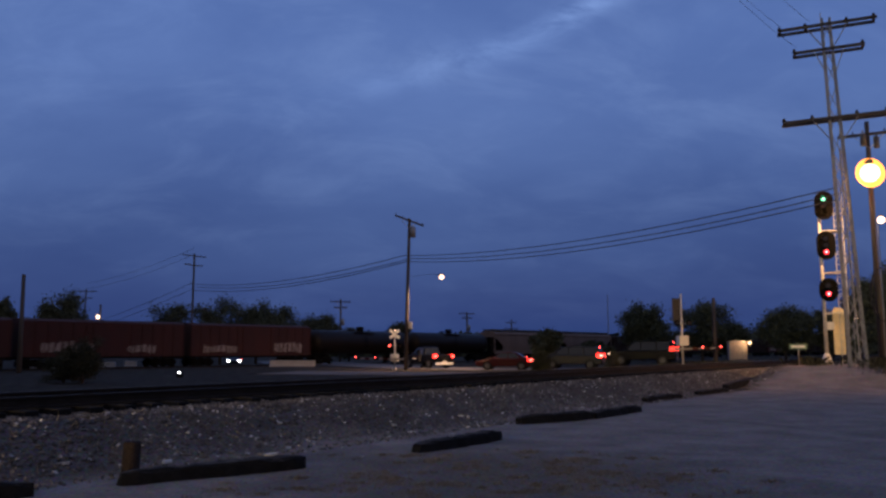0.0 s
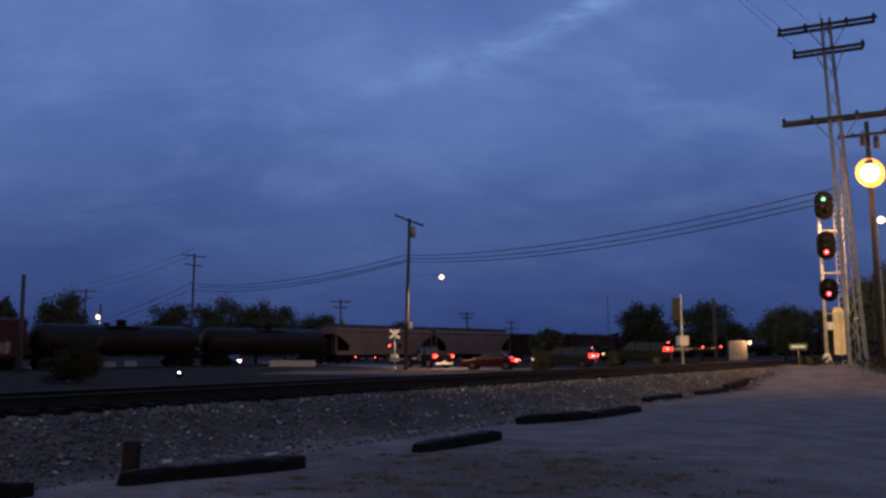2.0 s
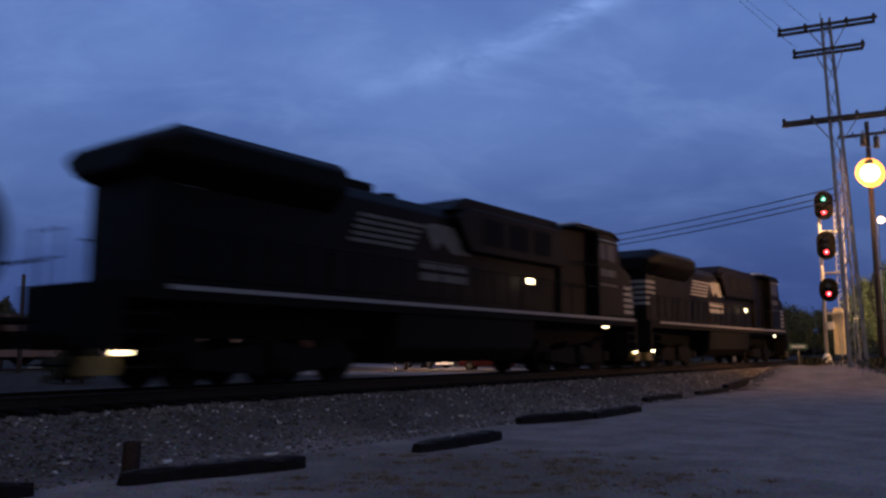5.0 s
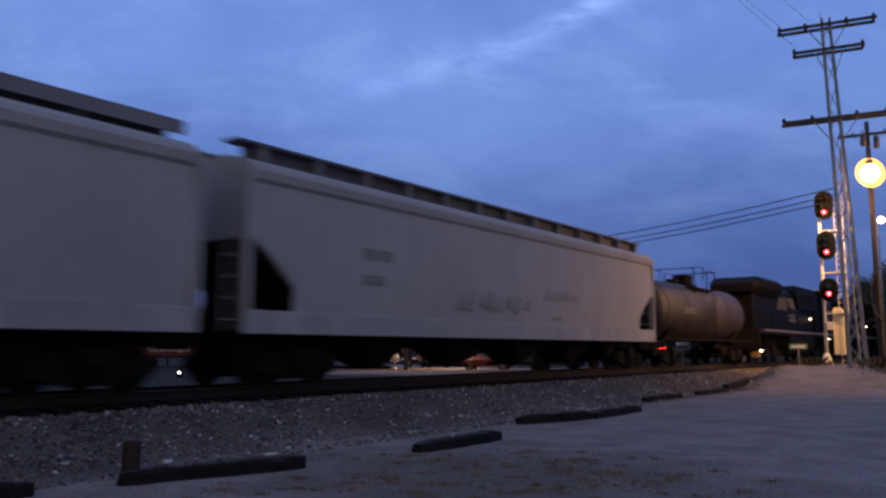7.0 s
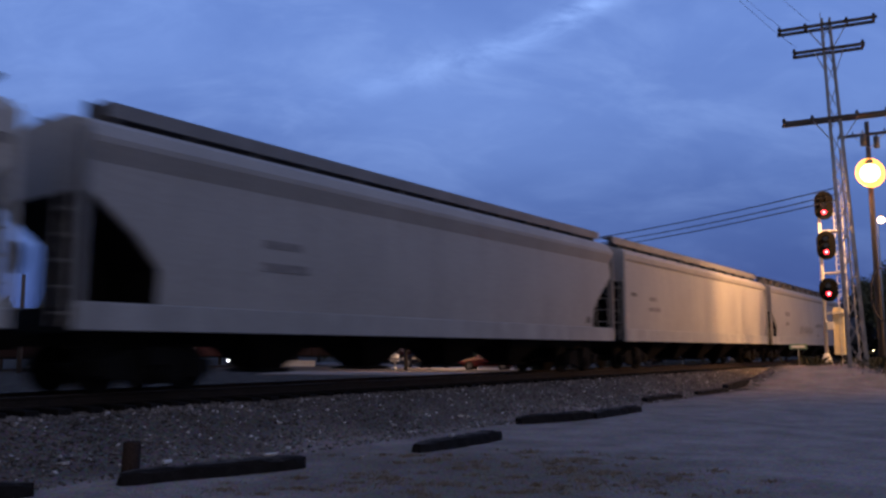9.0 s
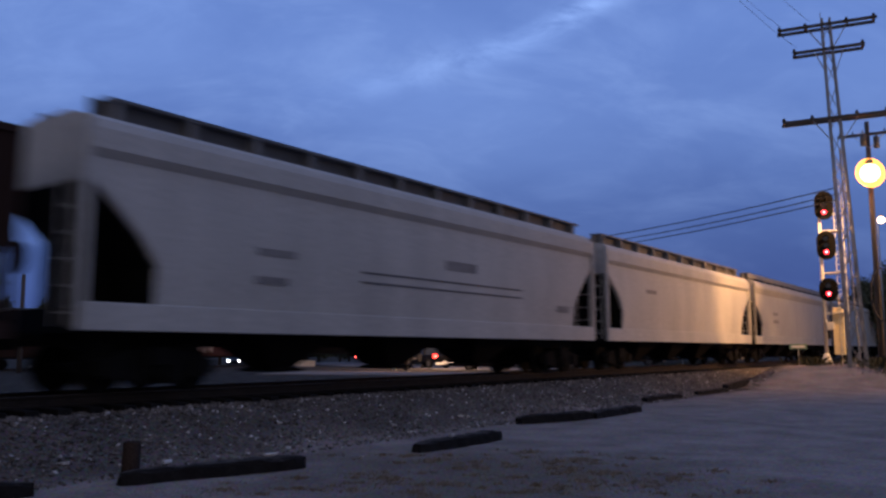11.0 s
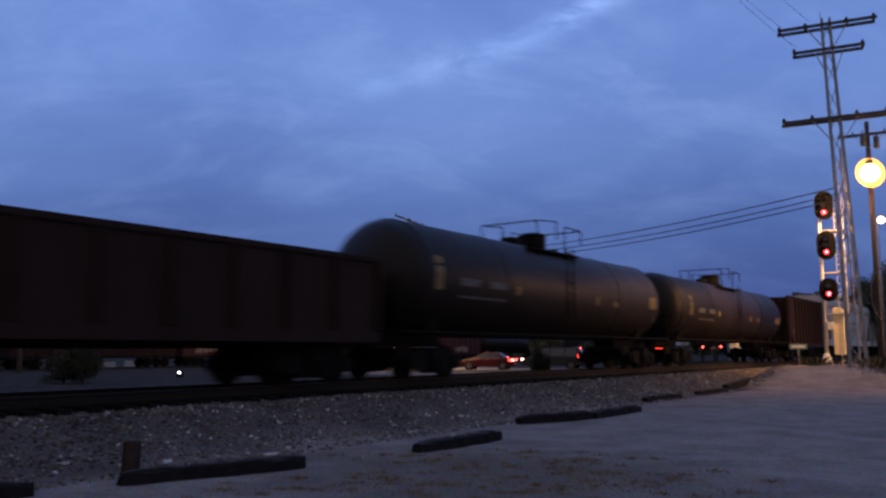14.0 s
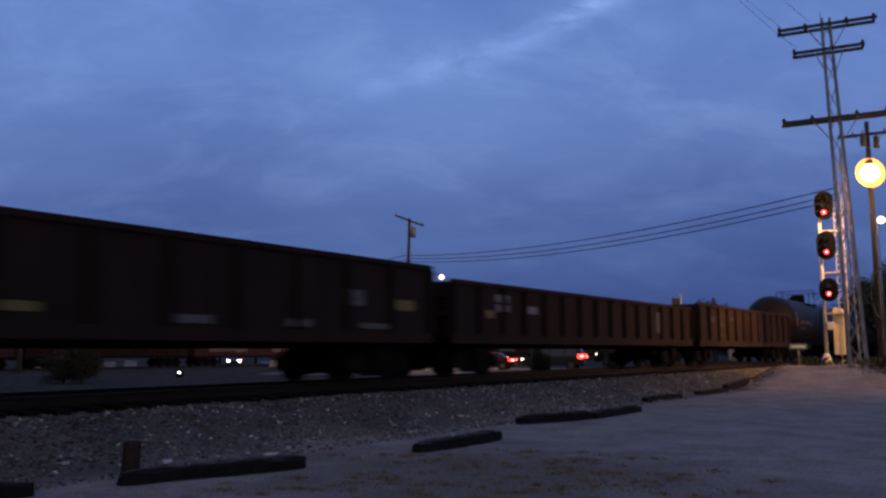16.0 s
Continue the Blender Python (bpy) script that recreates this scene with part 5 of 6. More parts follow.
rs = random.Random(21)
chips = [(-3.42, 10.18, 0.19), (-2.32, 11.08, 0.19), (-5.9, 11.3, 0), (0.05, 13.9, 0), (3.4, 19.5, 0), (-4.9, 10.6, 0), (-1.2, 12.2, 0), (-4.95, 8.75, 0.17), (0.15, 13.55, 0.18)]
for k in range(26):
    q = on_main(rs.uniform(5.5, 24), rs.gauss(9.75, 0.28))
    chips.append((q.x, q.y, 0))
for x, y, up in chips:
    bm = B()
    w = rs.uniform(0.03, 0.075)
    prism(bm, [(-w * 1.3, -w * 0.6), (w * 0.9, -w * 0.5), (w * rs.uniform(0.8, 1.6), w * 0.4), (-w * 0.5, w * 0.6)], "z", 0, w * rs.uniform(0.35, 0.8))
    ob = new("pale_stone", finish(bm, "pale_stone", M["chip"], 0.006))
    ob.matrix_basis = pose(x, y, ground_height(x, y) + up, rs.uniform(-9, 9), rs.uniform(-9, 9), rs.uniform(0, 180))
    tagged(ob, "broken pale chip of limestone on the gravel", "stone", "chips on the lot")


def blades(name, label, mat, spots, seed, height=(0.08, 0.22), category="grass"):
    """Many thin blades round the given spots (x, y, radius, count)."""
    rs = np.random.RandomState(seed)
    verts, faces = [], []
    for x, y, rad, count in spots:
        for i in range(count):
            a, r = rs.rand() * 6.283, rad * min(abs(rs.randn()) * 0.65, 1.8)
            px, py = x + r * cos(a) * 1.5, y + r * sin(a)
            z = ground_height(px, py) - 0.01
            h = height[0] + (height[1] - height[0]) * rs.rand() ** 2
            b, w = rs.rand() * 6.283, 0.006 + 0.008 * rs.rand()
            lx, ly = (rs.rand() - .5) * h * 1.5, (rs.rand() - .5) * h * 1.5
            n = len(verts)
            verts += [(px - w * cos(b), py - w * sin(b), z), (px + w * cos(b), py + w * sin(b), z), (px + lx * .4, py + ly * .4, z + h * .7), (px + lx, py + ly, z + h * 0.9)]
            faces += [(n, n + 1, n + 2), (n, n + 2, n + 3)]
    tagged(new(name, mesh_from(name, verts, faces, mat)), label, category, kind="stuff")


tufts = random.Random(31)
grass_spots = []
for x, y, rad, count in ((-0.9, 10.2, 0.6, 9), (0.5, 11.6, 0.6, 8), (1.7, 10.5, 0.8, 12), (-2.0, 9.3, 0.5, 6), (2.5, 11.9, 0.5, 5), (0.3, 9.6, 0.9, 14), (-0.75, 12.3, 0.4, 4), (1.3, 12.6, 0.5, 4), (2.8, 10.0, 0.6, 6)):
    grass_spots += [(x + tufts.gauss(0, rad), y + tufts.gauss(0, rad * 0.7), tufts.uniform(0.05, 0.2), tufts.randint(40, 170)) for k in range(2 * count)]
blades("dry_grass", "thin dry grass trodden into the gravel", M["straw"], grass_spots, 3, (0.015, 0.06))
blades("lot_weeds", "rank weeds round the foot of the lattice mast", M["weed"], [(19.6, 34.6, 1.0, 500), (20.5, 36.5, 1.2, 500), (17.2, 37.6, 0.7, 200), (23.0, 41, 1.5, 600)], 5, (0.15, 0.55), "weeds")
far_spots = [(on_main(s, d).x, on_main(s, d).y, 2.2, 260) for s in range(2, 80, 5) for d in (18.5, 21.5)]
blades("trackside_weeds", "dry weeds along the far side of the track bed", M["weed"], far_spots, 9, (0.06, 0.26), "weeds")


# ---------------------------------------------------------------- trees and bushes
def leaf_cloud(rs, centre, radii, count, size, clumps):
    """Leaves gathered in clumps inside an uneven crown."""
    cs = []
    while len(cs) < clumps:
        p = rs.rand(3) * 2 - 1
        if (p * p).sum() <= 1 and (p * p).sum() > 0.12:
            cs.append(p * (0.78 + 0.3 * rs.rand()))
    o = np.array(cs)[rs.randint(len(cs), size=count)] + rs.randn(count, 3) * 0.16
    o = np.array(centre) + o * np.array(radii)
    u, v = rs.randn(count, 3), rs.randn(count, 3)
    u /= np.linalg.norm(u, axis=1, keepdims=True)
    v -= u * (u * v).sum(1, keepdims=True)
    v /= np.linalg.norm(v, axis=1, keepdims=True)
    k = size * (0.5 + rs.rand(count, 1))
    verts = np.stack((o - u * k * .5, o + v * k * .35, o + u * k * .55, o - v * k * .3), 1).reshape(-1, 3).tolist()
    faces = [(n, n + 1, n + 2, n + 3) for n in range(0, 4 * count, 4)]
    return verts, faces, cs


def tree(label, x, y, height, rx, seed, base=None, leaves=14000, size=0.27, low=0.22, group="trees beyond the road", name="tree"):
    rs = np.random.RandomState(seed)
    z = ground_height(x, y) if base is None else base
    t = thing(name, label, name, pose(x, y, z, 0, 0, rs.rand() * 360), group)
    rz = height * (1 - low) / 2
    cz = height - rz
    verts, faces, cs = leaf_cloud(rs, (0, 0, cz), (rx, rx, rz), leaves, size, 34)
    bm = B()
    r0 = height * 0.022 + 0.04
    tube(bm, (0, 0, -0.3), (0.1, 0, cz * 0.75), r0, r0 * 0.7, n=8)
    tube(bm, (0.1, 0, cz * 0.75), (0, 0.1, cz + rz * 0.5), r0 * 0.7, r0 * 0.25, n=7)
    for c in cs[:9]:
        tube(bm, (0.05, 0, cz * (0.6 + 0.3 * rs.rand())), tuple(np.array((0, 0, cz)) + c * np.array((rx, rx, rz)) * 0.85), r0 * 0.35, r0 * 0.1, n=5)
    part("trunk", bm, M["bark"], t)
    ob = new("crown", mesh_from("crown", verts, faces, M["weed" if name == "bush" else "leaf"]))
    ob.parent = t
    return t


for i, (lab, x, y, h, rx) in enumerate((
        ("broad dark tree standing clear of the rest", -52.6, 111, 11.2, 3.4), ("rounded dark tree behind the far train", -44.5, 131, 9.4, 4.2), ("tall full tree in the belt by the far line", -35.8, 130, 10.6, 4.6),
        ("spreading tree in the belt by the far line", -30.5, 132, 10.0, 4.0), ("dense dark tree in the belt", -25.0, 128, 9.5, 4.2), ("lower tree at the end of the belt", -20.0, 130, 8.2, 3.4), ("low bushy tree thinning out the belt", -15.3, 131, 6.0, 3.2),
        ("small tree behind the crossing", -7.2, 140, 6.6, 2.6), ("dark tree at the edge of the picture's field", -66.0, 118, 9.0, 4.0), ("pointed dark conifer-like tree", -61.0, 112, 9.5, 1.6),
        ("low spreading tree behind the traffic", 11.7, 92, 4.1, 1.7), ("tall dark tree behind the signal hut", 29.6, 120, 8.2, 3.4), ("dense tree beside the far road", 37.2, 116, 8.2, 4.6), ("tree with a rounded crown beyond the road", 47.0, 111, 7.7, 3.9),
        ("lower tree filling the gap", 43.0, 122, 6.2, 3.5), ("dark tree beyond the mast", 54.0, 112, 6.6, 3.6), ("tall dark tree by the pole", 42.0, 76, 8.6, 3.2), ("low dark tree beyond the mast", 50.0, 96, 6.0, 3.6), ("low tree in the far hedge", 33.5, 128, 6.3, 3.2), ("low tree closing the hedge", 23.5, 126, 2.9, 2.6))):
    tree(lab, x, y, h, rx, 100 + i)
tree("dusty green bush beside the track", 4.12, 34.5, 1.45, 0.42, 300, leaves=9000, size=0.055, low=0.02, group="bushes by the line", name="bush")
tree("dark straggling bush by the line", -18.2, 41.0, 2.3, 1.0, 301, leaves=14000, size=0.065, low=0.02, group="bushes by the line", name="bush")
tree("low dark bush on the verge", -19.6, 42.0, 1.5, 1.2, 302, leaves=11000, size=0.07, low=0.02, group="bushes by the line", name="bush")
tree("low weedy bush by the road's edge", 9.4, 45.0, 1.7, 0.5, 303, leaves=3000, size=0.055, low=0.02, group="bushes by the line", name="bush")
tree("round dark bush beyond the far rails", -12.5, 108, 4.4, 1.6, 304, leaves=1200, size=0.25, low=0.05, group="bushes by the line", name="bush")


def far_woods():
    """A low, uneven belt of woods far off all round the open side."""
    rs = np.random.RandomState(12)
    verts, faces = [], []
    for i in range(15000):
        a = radians(-62 + 124 * rs.rand())
        r = 300 + 120 * rs.rand()
        top = 6.5 + 2.0 * noise.noise((a * 14, 0, 0)) + 1.2 * noise.noise((a * 60, 2, 0))
        o = np.array((r * sin(a), r * cos(a), -1.2 + (top + 1.2) * rs.rand() ** 0.8))
        u, v = rs.randn(3), rs.randn(3)
        u /= np.linalg.norm(u)
        v /= np.linalg.norm(v)
        k = 2.2 * (0.4 + rs.rand())
        n = len(verts)
        verts += [tuple(o - u * k), tuple(o + v * k * .8), tuple(o + u * k), tuple(o - v * k * .7)]
        faces.append((n, n + 1, n + 2, n + 3))
    tagged(new("far_woods", mesh_from("far_woods", verts, faces, M["leaf"])), "low dark belt of distant woods", "woods", kind="stuff")


far_woods()


# ---------------------------------------------------------------- poles, wires, lamps
def pole_with_arms(label, x, y, height, r=0.15, arms=(), lean=0.0, turn=20, can=None, base=None, tilt=0.0):
    """A wooden utility pole; arms are (height, half length)."""
    z = ground_height(x, y) if base is None else base
    t = thing("utility_pole", label, "utility pole", pose(x, y, z - 0.2, 0, lean, 0), "wooden utility poles")
    bm = B()
    tube(bm, (0, 0, 0), (0, 0, height), r, r * 0.7, n=10)
    part("pole", bm, M["pole"], t)
    c, s = cos(radians(turn)), sin(radians(turn))
    for h, half in arms:
        bm = B()
        beam(bm, (-half * c, -half * s - 0.12, h + tilt * half), (half * c, half * s - 0.12, h - tilt * half), 0.11, 0.13)
        part("crossarm", bm, M["pole"], t)
        for k in (-1, 1):
            bm = B()
            beam(bm, (0, -0.12, h - 0.7), (k * half * 0.5 * c, k * half * 0.5 * s - 0.12, h - 0.03), 0.04, 0.02)
            part("brace", bm, M["galv"], t)
        for k in (-0.92, -0.5, 0.5, 0.92):
            bm = B()
            up = h - tilt * half * k
            tube(bm, (k * half * c, k * half * s - 0.12, up + 0.06), (k * half * c, k * half * s - 0.12, up + 0.2), 0.035, n=7)
            part("insulator", bm, M["insul"], t)
    if can:
        bm = B()
        tube(bm, (0.32, -0.05, can), (0.32, -0.05, can + 0.85), 0.23, n=12)
        tube(bm, (0.32, -0.05, can + 0.85), (0.32, -0.05, can + 1.0), 0.05, n=6)
        part("transformer", bm, M["galv"], t)
    return t


crossing_pole = pole_with_arms("tall weathered utility pole beside the crossing road", -3.1, 67, 12.9, 0.17, ((12.7, 1.25),), lean=1.2, turn=15, can=11.3, tilt=0.3)
bm = B()
path_tube(bm, [(0.1, 0, 7.9), (0.9, -0.1, 8.1), (2.0, -0.2, 8.2), (2.65, -0.2, 8.15)], 0.014, 6)
part("lamp_arm", bm, M["wire"], crossing_pole)
bm = B()
tube(bm, (2.55, -0.2, 8.16), (3.0, -0.2, 8.14), 0.12, 0.09, n=10)
part("lamp_housing", bm, M["wire"], crossing_pole)
bm = B()
bmesh.ops.create_uvsphere(bm, u_segments=14, v_segments=9, radius=0.2, matrix=Matrix.Translation((2.82, -0.25, 7.97)))
part("lamp_globe", bm, M["bulb"], crossing_pole, "bright lamp globe")
bm = B()
box(bm, 0.15, 0.45, -0.15, 0.15, 3.6, 4.2)
part("meter_box", bm, M["galv"], crossing_pole, bevel=0.02)
pole_with_arms("utility pole with two crossarms near the far trees", -34.3, 110, 16.0, 0.19, ((15.7, 1.6), (14.4, 1.2)), turn=12, tilt=0.1)
pole_with_arms("distant utility pole with double arms", -57.9, 130, 12.6, 0.16, ((12.3, 1.7), (11.2, 1.0)))
pole_with_arms("distant utility pole with a transformer", -14.0, 110, 8.8, 0.16, ((8.4, 1.4), (7.6, 0.9)), can=5.2)
pole_with_arms("distant pole beyond the traffic", 3.9, 131, 8.0, 0.16, ((7.7, 1.3), (7.0, 0.9)), can=5.0)
pole_with_arms("far pole with short arms", 13.6, 160, 8.2, 0.18, ((7.6, 1.2), (6.4, 1.5)))
pole_with_arms("bare pole standing in the yard", -39.2, 92, 7.6, 0.15, ())
pole_with_arms("plain thick post beside the line", -31.35, 60, 7.5, 0.19, (), lean=-0.8)
pole_with_arms("stout bare post by the crossing", 20.2, 60, 5.0, 0.17, ())
lamp_pole = pole_with_arms("wooden pole that carries the sodium street lamp", 20.45, 37.7, 11.85, 0.145, ((11.2, 1.35),), turn=-30)
bm = B()
path_tube(bm, [(-0.05, 0, 9.2), (-0.2, -0.3, 9.65), (-0.4, -0.6, 9.75), (-0.45, -0.7, 9.7)], 0.03, 6)
part("lamp_arm", bm, M["wire"], lamp_pole)
bm = B()
tube(bm, (-0.4, -0.5, 9.7), (-0.48, -0.95, 9.66), 0.11, 0.15, n=12)
part("lamp_housing", bm, M["drab"], lamp_pole)
bm = B()
bmesh.ops.create_uvsphere(bm, u_segments=20, v_segments=12, radius=0.43, matrix=Matrix.Translation((-0.45, -0.85, 9.14)))
part("lamp_globe", bm, M["sodium"], lamp_pole, "glaring orange sodium globe")
# Glowing bowl paints the lamp's orange halo; the globe is oversize for glare.
bm = B()
rings = [[bm.verts.new((-0.36 + r * cos(2 * pi * k / 24), y, 9.18 + r * sin(2 * pi * k / 24))) for k in range(24)] for r, y in ((0.70, -0.72), (0.62, -0.55), (0.36, -0.42), (0.1, -0.38))]
for p, q in zip(rings, rings[1:]):
    for k in range(24):
        bm.faces.new((p[k], p[(k + 1) % 24], q[(k + 1) % 24], q[k]))
bm.faces.new(rings[-1])
bmesh.ops.solidify(bm, geom=bm.faces[:], thickness=0.02)
part("lamp_reflector", bm, M["sodium_halo"], lamp_pole, "glowing orange bowl that stands for the lamp glare")
bm = B()
path_tube(bm, [(0.12 + 0.55 * cos(k * pi / 8), -0.2, 3.5 + 1.25 * sin(k * pi / 8)) for k in range(-3, 13)], 0.045, 6)
part("cable_loop", bm, M["wire"], lamp_pole, "hanging loop of black cable")
for dx, dz in ((-0.35, 10.6), (0.28, 10.5)):
    bm = B()
    tube(bm, (dx, -0.25, dz), (dx, -0.25, dz + 0.55), 0.13, n=12)
    tube(bm, (dx, -0.25, dz + 0.55), (dx, -0.25, dz + 0.75), 0.04, n=6)
    part("transformer", bm, M["drab"], lamp_pole)


def lantern_pole(label, x, y, height, globe, glow_mat, r=0.07):
    t = thing("street_lamp", label, "street lamp", pose(x, y, ground_height(x, y) - 0.1), "distant street lamps")
    bm = B()
    tube(bm, (0, 0, 0), (0, 0, height), r, r * 0.7, n=8)
    part("pole", bm, M["galv"], t)
    bm = B()
    tube(bm, (0, -0.1, height), (0, -0.6, height + 0.05), 0.06, 0.1, n=8)
    part("housing", bm, M["galv"], t)
    bm = B()
    bmesh.ops.create_uvsphere(bm, u_segments=12, v_segments=8, radius=globe, matrix=Matrix.Translation((0, -0.5, height - globe)))
    part("globe", bm, glow_mat, t, "lit lamp globe")
    return t


lantern_pole("sodium flood lamp at the edge of the lot", 31.7, 33.1, 7.3, 0.2, M["sodium"])
lantern_pole("distant street lamp lit warm white", 33.1, 60.4, 11.7, 0.28, M["bulb"])
lantern_pole("yard lamp lit warm white", -38.5, 90.3, 6.1, 0.22, M["bulb"])
# Steady street lamp built in place of a flashing crossing light.
lantern_pole("small steady lamp that stands for a crossing flasher", 45.9, 90, 4.9, 0.22, M["bulb"])


def cable(p, q, sag, r=0.016, n=14, label="black overhead cable strung between poles"):
    p, q = Vector(p), Vector(q)
    bm = B()
    pts = [p.lerp(q, k / n) - Vector((0, 0, sag * 4 * (k / n) * (1 - k / n))) for k in range(n + 1)]
    path_tube(bm, pts, r, 5)
    tagged(new("overhead_cable", finish(bm, "overhead_cable", M["wire"])), label, "cable", "overhead cables")


for dz, sag, dx in ((0.0, 0.9, 0), (0.28, 0.85, 0.3), (0.55, 0.8, -0.3)):
    cable((18.1 + dx * 0.3, 36.2, 8.42 + dz), (-3.0 + dx, 67, 8.95 + dz * 0.9), sag, 0.028)
    cable((-3.0 + dx, 67, 8.95 + dz * 0.9), (-34.3 + dx, 110, 9.7 + dz * 1.6), 1.0, 0.035)
for dz in (0, 0.9):
    cable((-34.3, 110, 9.9 + dz), (-57.9, 130, 4.5 + dz), 0.3, 0.03)
    cable((-34.3, 110, 15.6 - dz), (-57.9, 130, 12.3 - dz), 0.6, 0.02)
for p, q in (((16.1, 36.7, 16.9), (8.5, 30, 19.0)), ((16.75, 36.5, 15.75), (9.1, 29.8, 17.9)), ((17.3, 36.3, 17.0), (9.7, 29.6, 19.1))):
    cable(p, q, 0.3, 0.008)


def lattice_mast(x, y, z0, top):
    """A tapered four-legged lattice mast with doubled crossarms."""
    t = thing("lattice_mast", "galvanised lattice mast with doubled crossarms and insulators", "power mast", pose(x, y, z0 - 0.1, 0, -1.75, -20))
    H = top - z0 + 0.1
    half = lambda z: 0.335 - 0.17 * z / H
    zs = [H * k / 15 for k in range(16)]
    corners = ((-1, -1), (1, -1), (1, 1), (-1, 1))
    for cx, cy in corners:
        bm = B()
        rings = [[bm.verts.new((cx * half(q) + u, cy * half(q) + v, q)) for u, v in ((-.04, -.04), (.04, -.04), (.04, .04), (-.04, .04))] for q in (0, H * 0.62, H)]
        for p, q in zip(rings, rings[1:]):
            for i in range(4):
                bm.faces.new((p[i], p[(i + 1) % 4], q[(i + 1) % 4], q[i]))
        bm.faces.new(rings[-1])
        part("leg", bm, M["mast"], t)
    for i in range(4):
        (ax, ay), (bx, by) = corners[i], corners[(i + 1) % 4]
        for k, (a, b) in enumerate(zip(zs, zs[1:])):
            (px, py), (qx, qy) = ((ax, ay), (bx, by)) if k % 2 else ((bx, by), (ax, ay))
            bm = B()
            beam(bm, (px * half(a), py * half(a), a), (qx * half(b), qy * half(b), b), 0.045, 0.03)
            part("lace", bm, M["mast"], t)
            if k < 9:
                bm = B()
                beam(bm, (qx * half(a), qy * half(a), a), (px * half(b), py * half(b), b), 0.04, 0.03)
                part("lace", bm, M["mast"], t)
    for z, half_len, both in ((H - 0.35, 2.1, True), (H - 1.55, 1.5, True), (H - 4.85, 2.25, True)):
        for y in (-0.30, 0.30):
            bm = B()
            beam(bm, (-half_len, y, z), (half_len, y, z), 0.10, 0.13)
            part("crossarm", bm, M["pole"], t, "dark timber crossarm")
        for k in (-0.96, -0.42, 0.42, 0.96) if half_len > 2 else (-0.97, 0.97):
            bm = B()
            q = k * half_len
            tube(bm, (q, 0, z + 0.02), (q, 0, z + 0.16), 0.05, n=8)
            tube(bm, (q, 0, z + 0.14), (q, 0, z + 0.30), 0.095, 0.05, n=9)
            box(bm, q - 0.06, q + 0.06, -0.3, 0.3, z - 0.02, z + 0.04)
            part("insulator", bm, M["insul"], t)
        for k in (-1, 1):
            bm = B()
            beam(bm, (k * 0.2, -0.3, z - 1.15), (k * half_len * 0.42, -0.3, z - 0.05), 0.05, 0.04)
            part("brace", bm, M["mast"], t)
    bm = B()
    beam(bm, (-0.2, 0, H - 0.3), (-0.2, 0, H + 0.35), 0.03, 0.03)
    part("spike", bm, M["mast"], t)
    bm = B()
    path_tube(bm, [(0, -0.62, 0), (0, -0.45, 5), (0.05, -0.25, 10)], 0.04, 6)
    part("conduit", bm, M["mast"], t)
    return t


lattice_mast(18.47, 36, 0.86, 17.05)


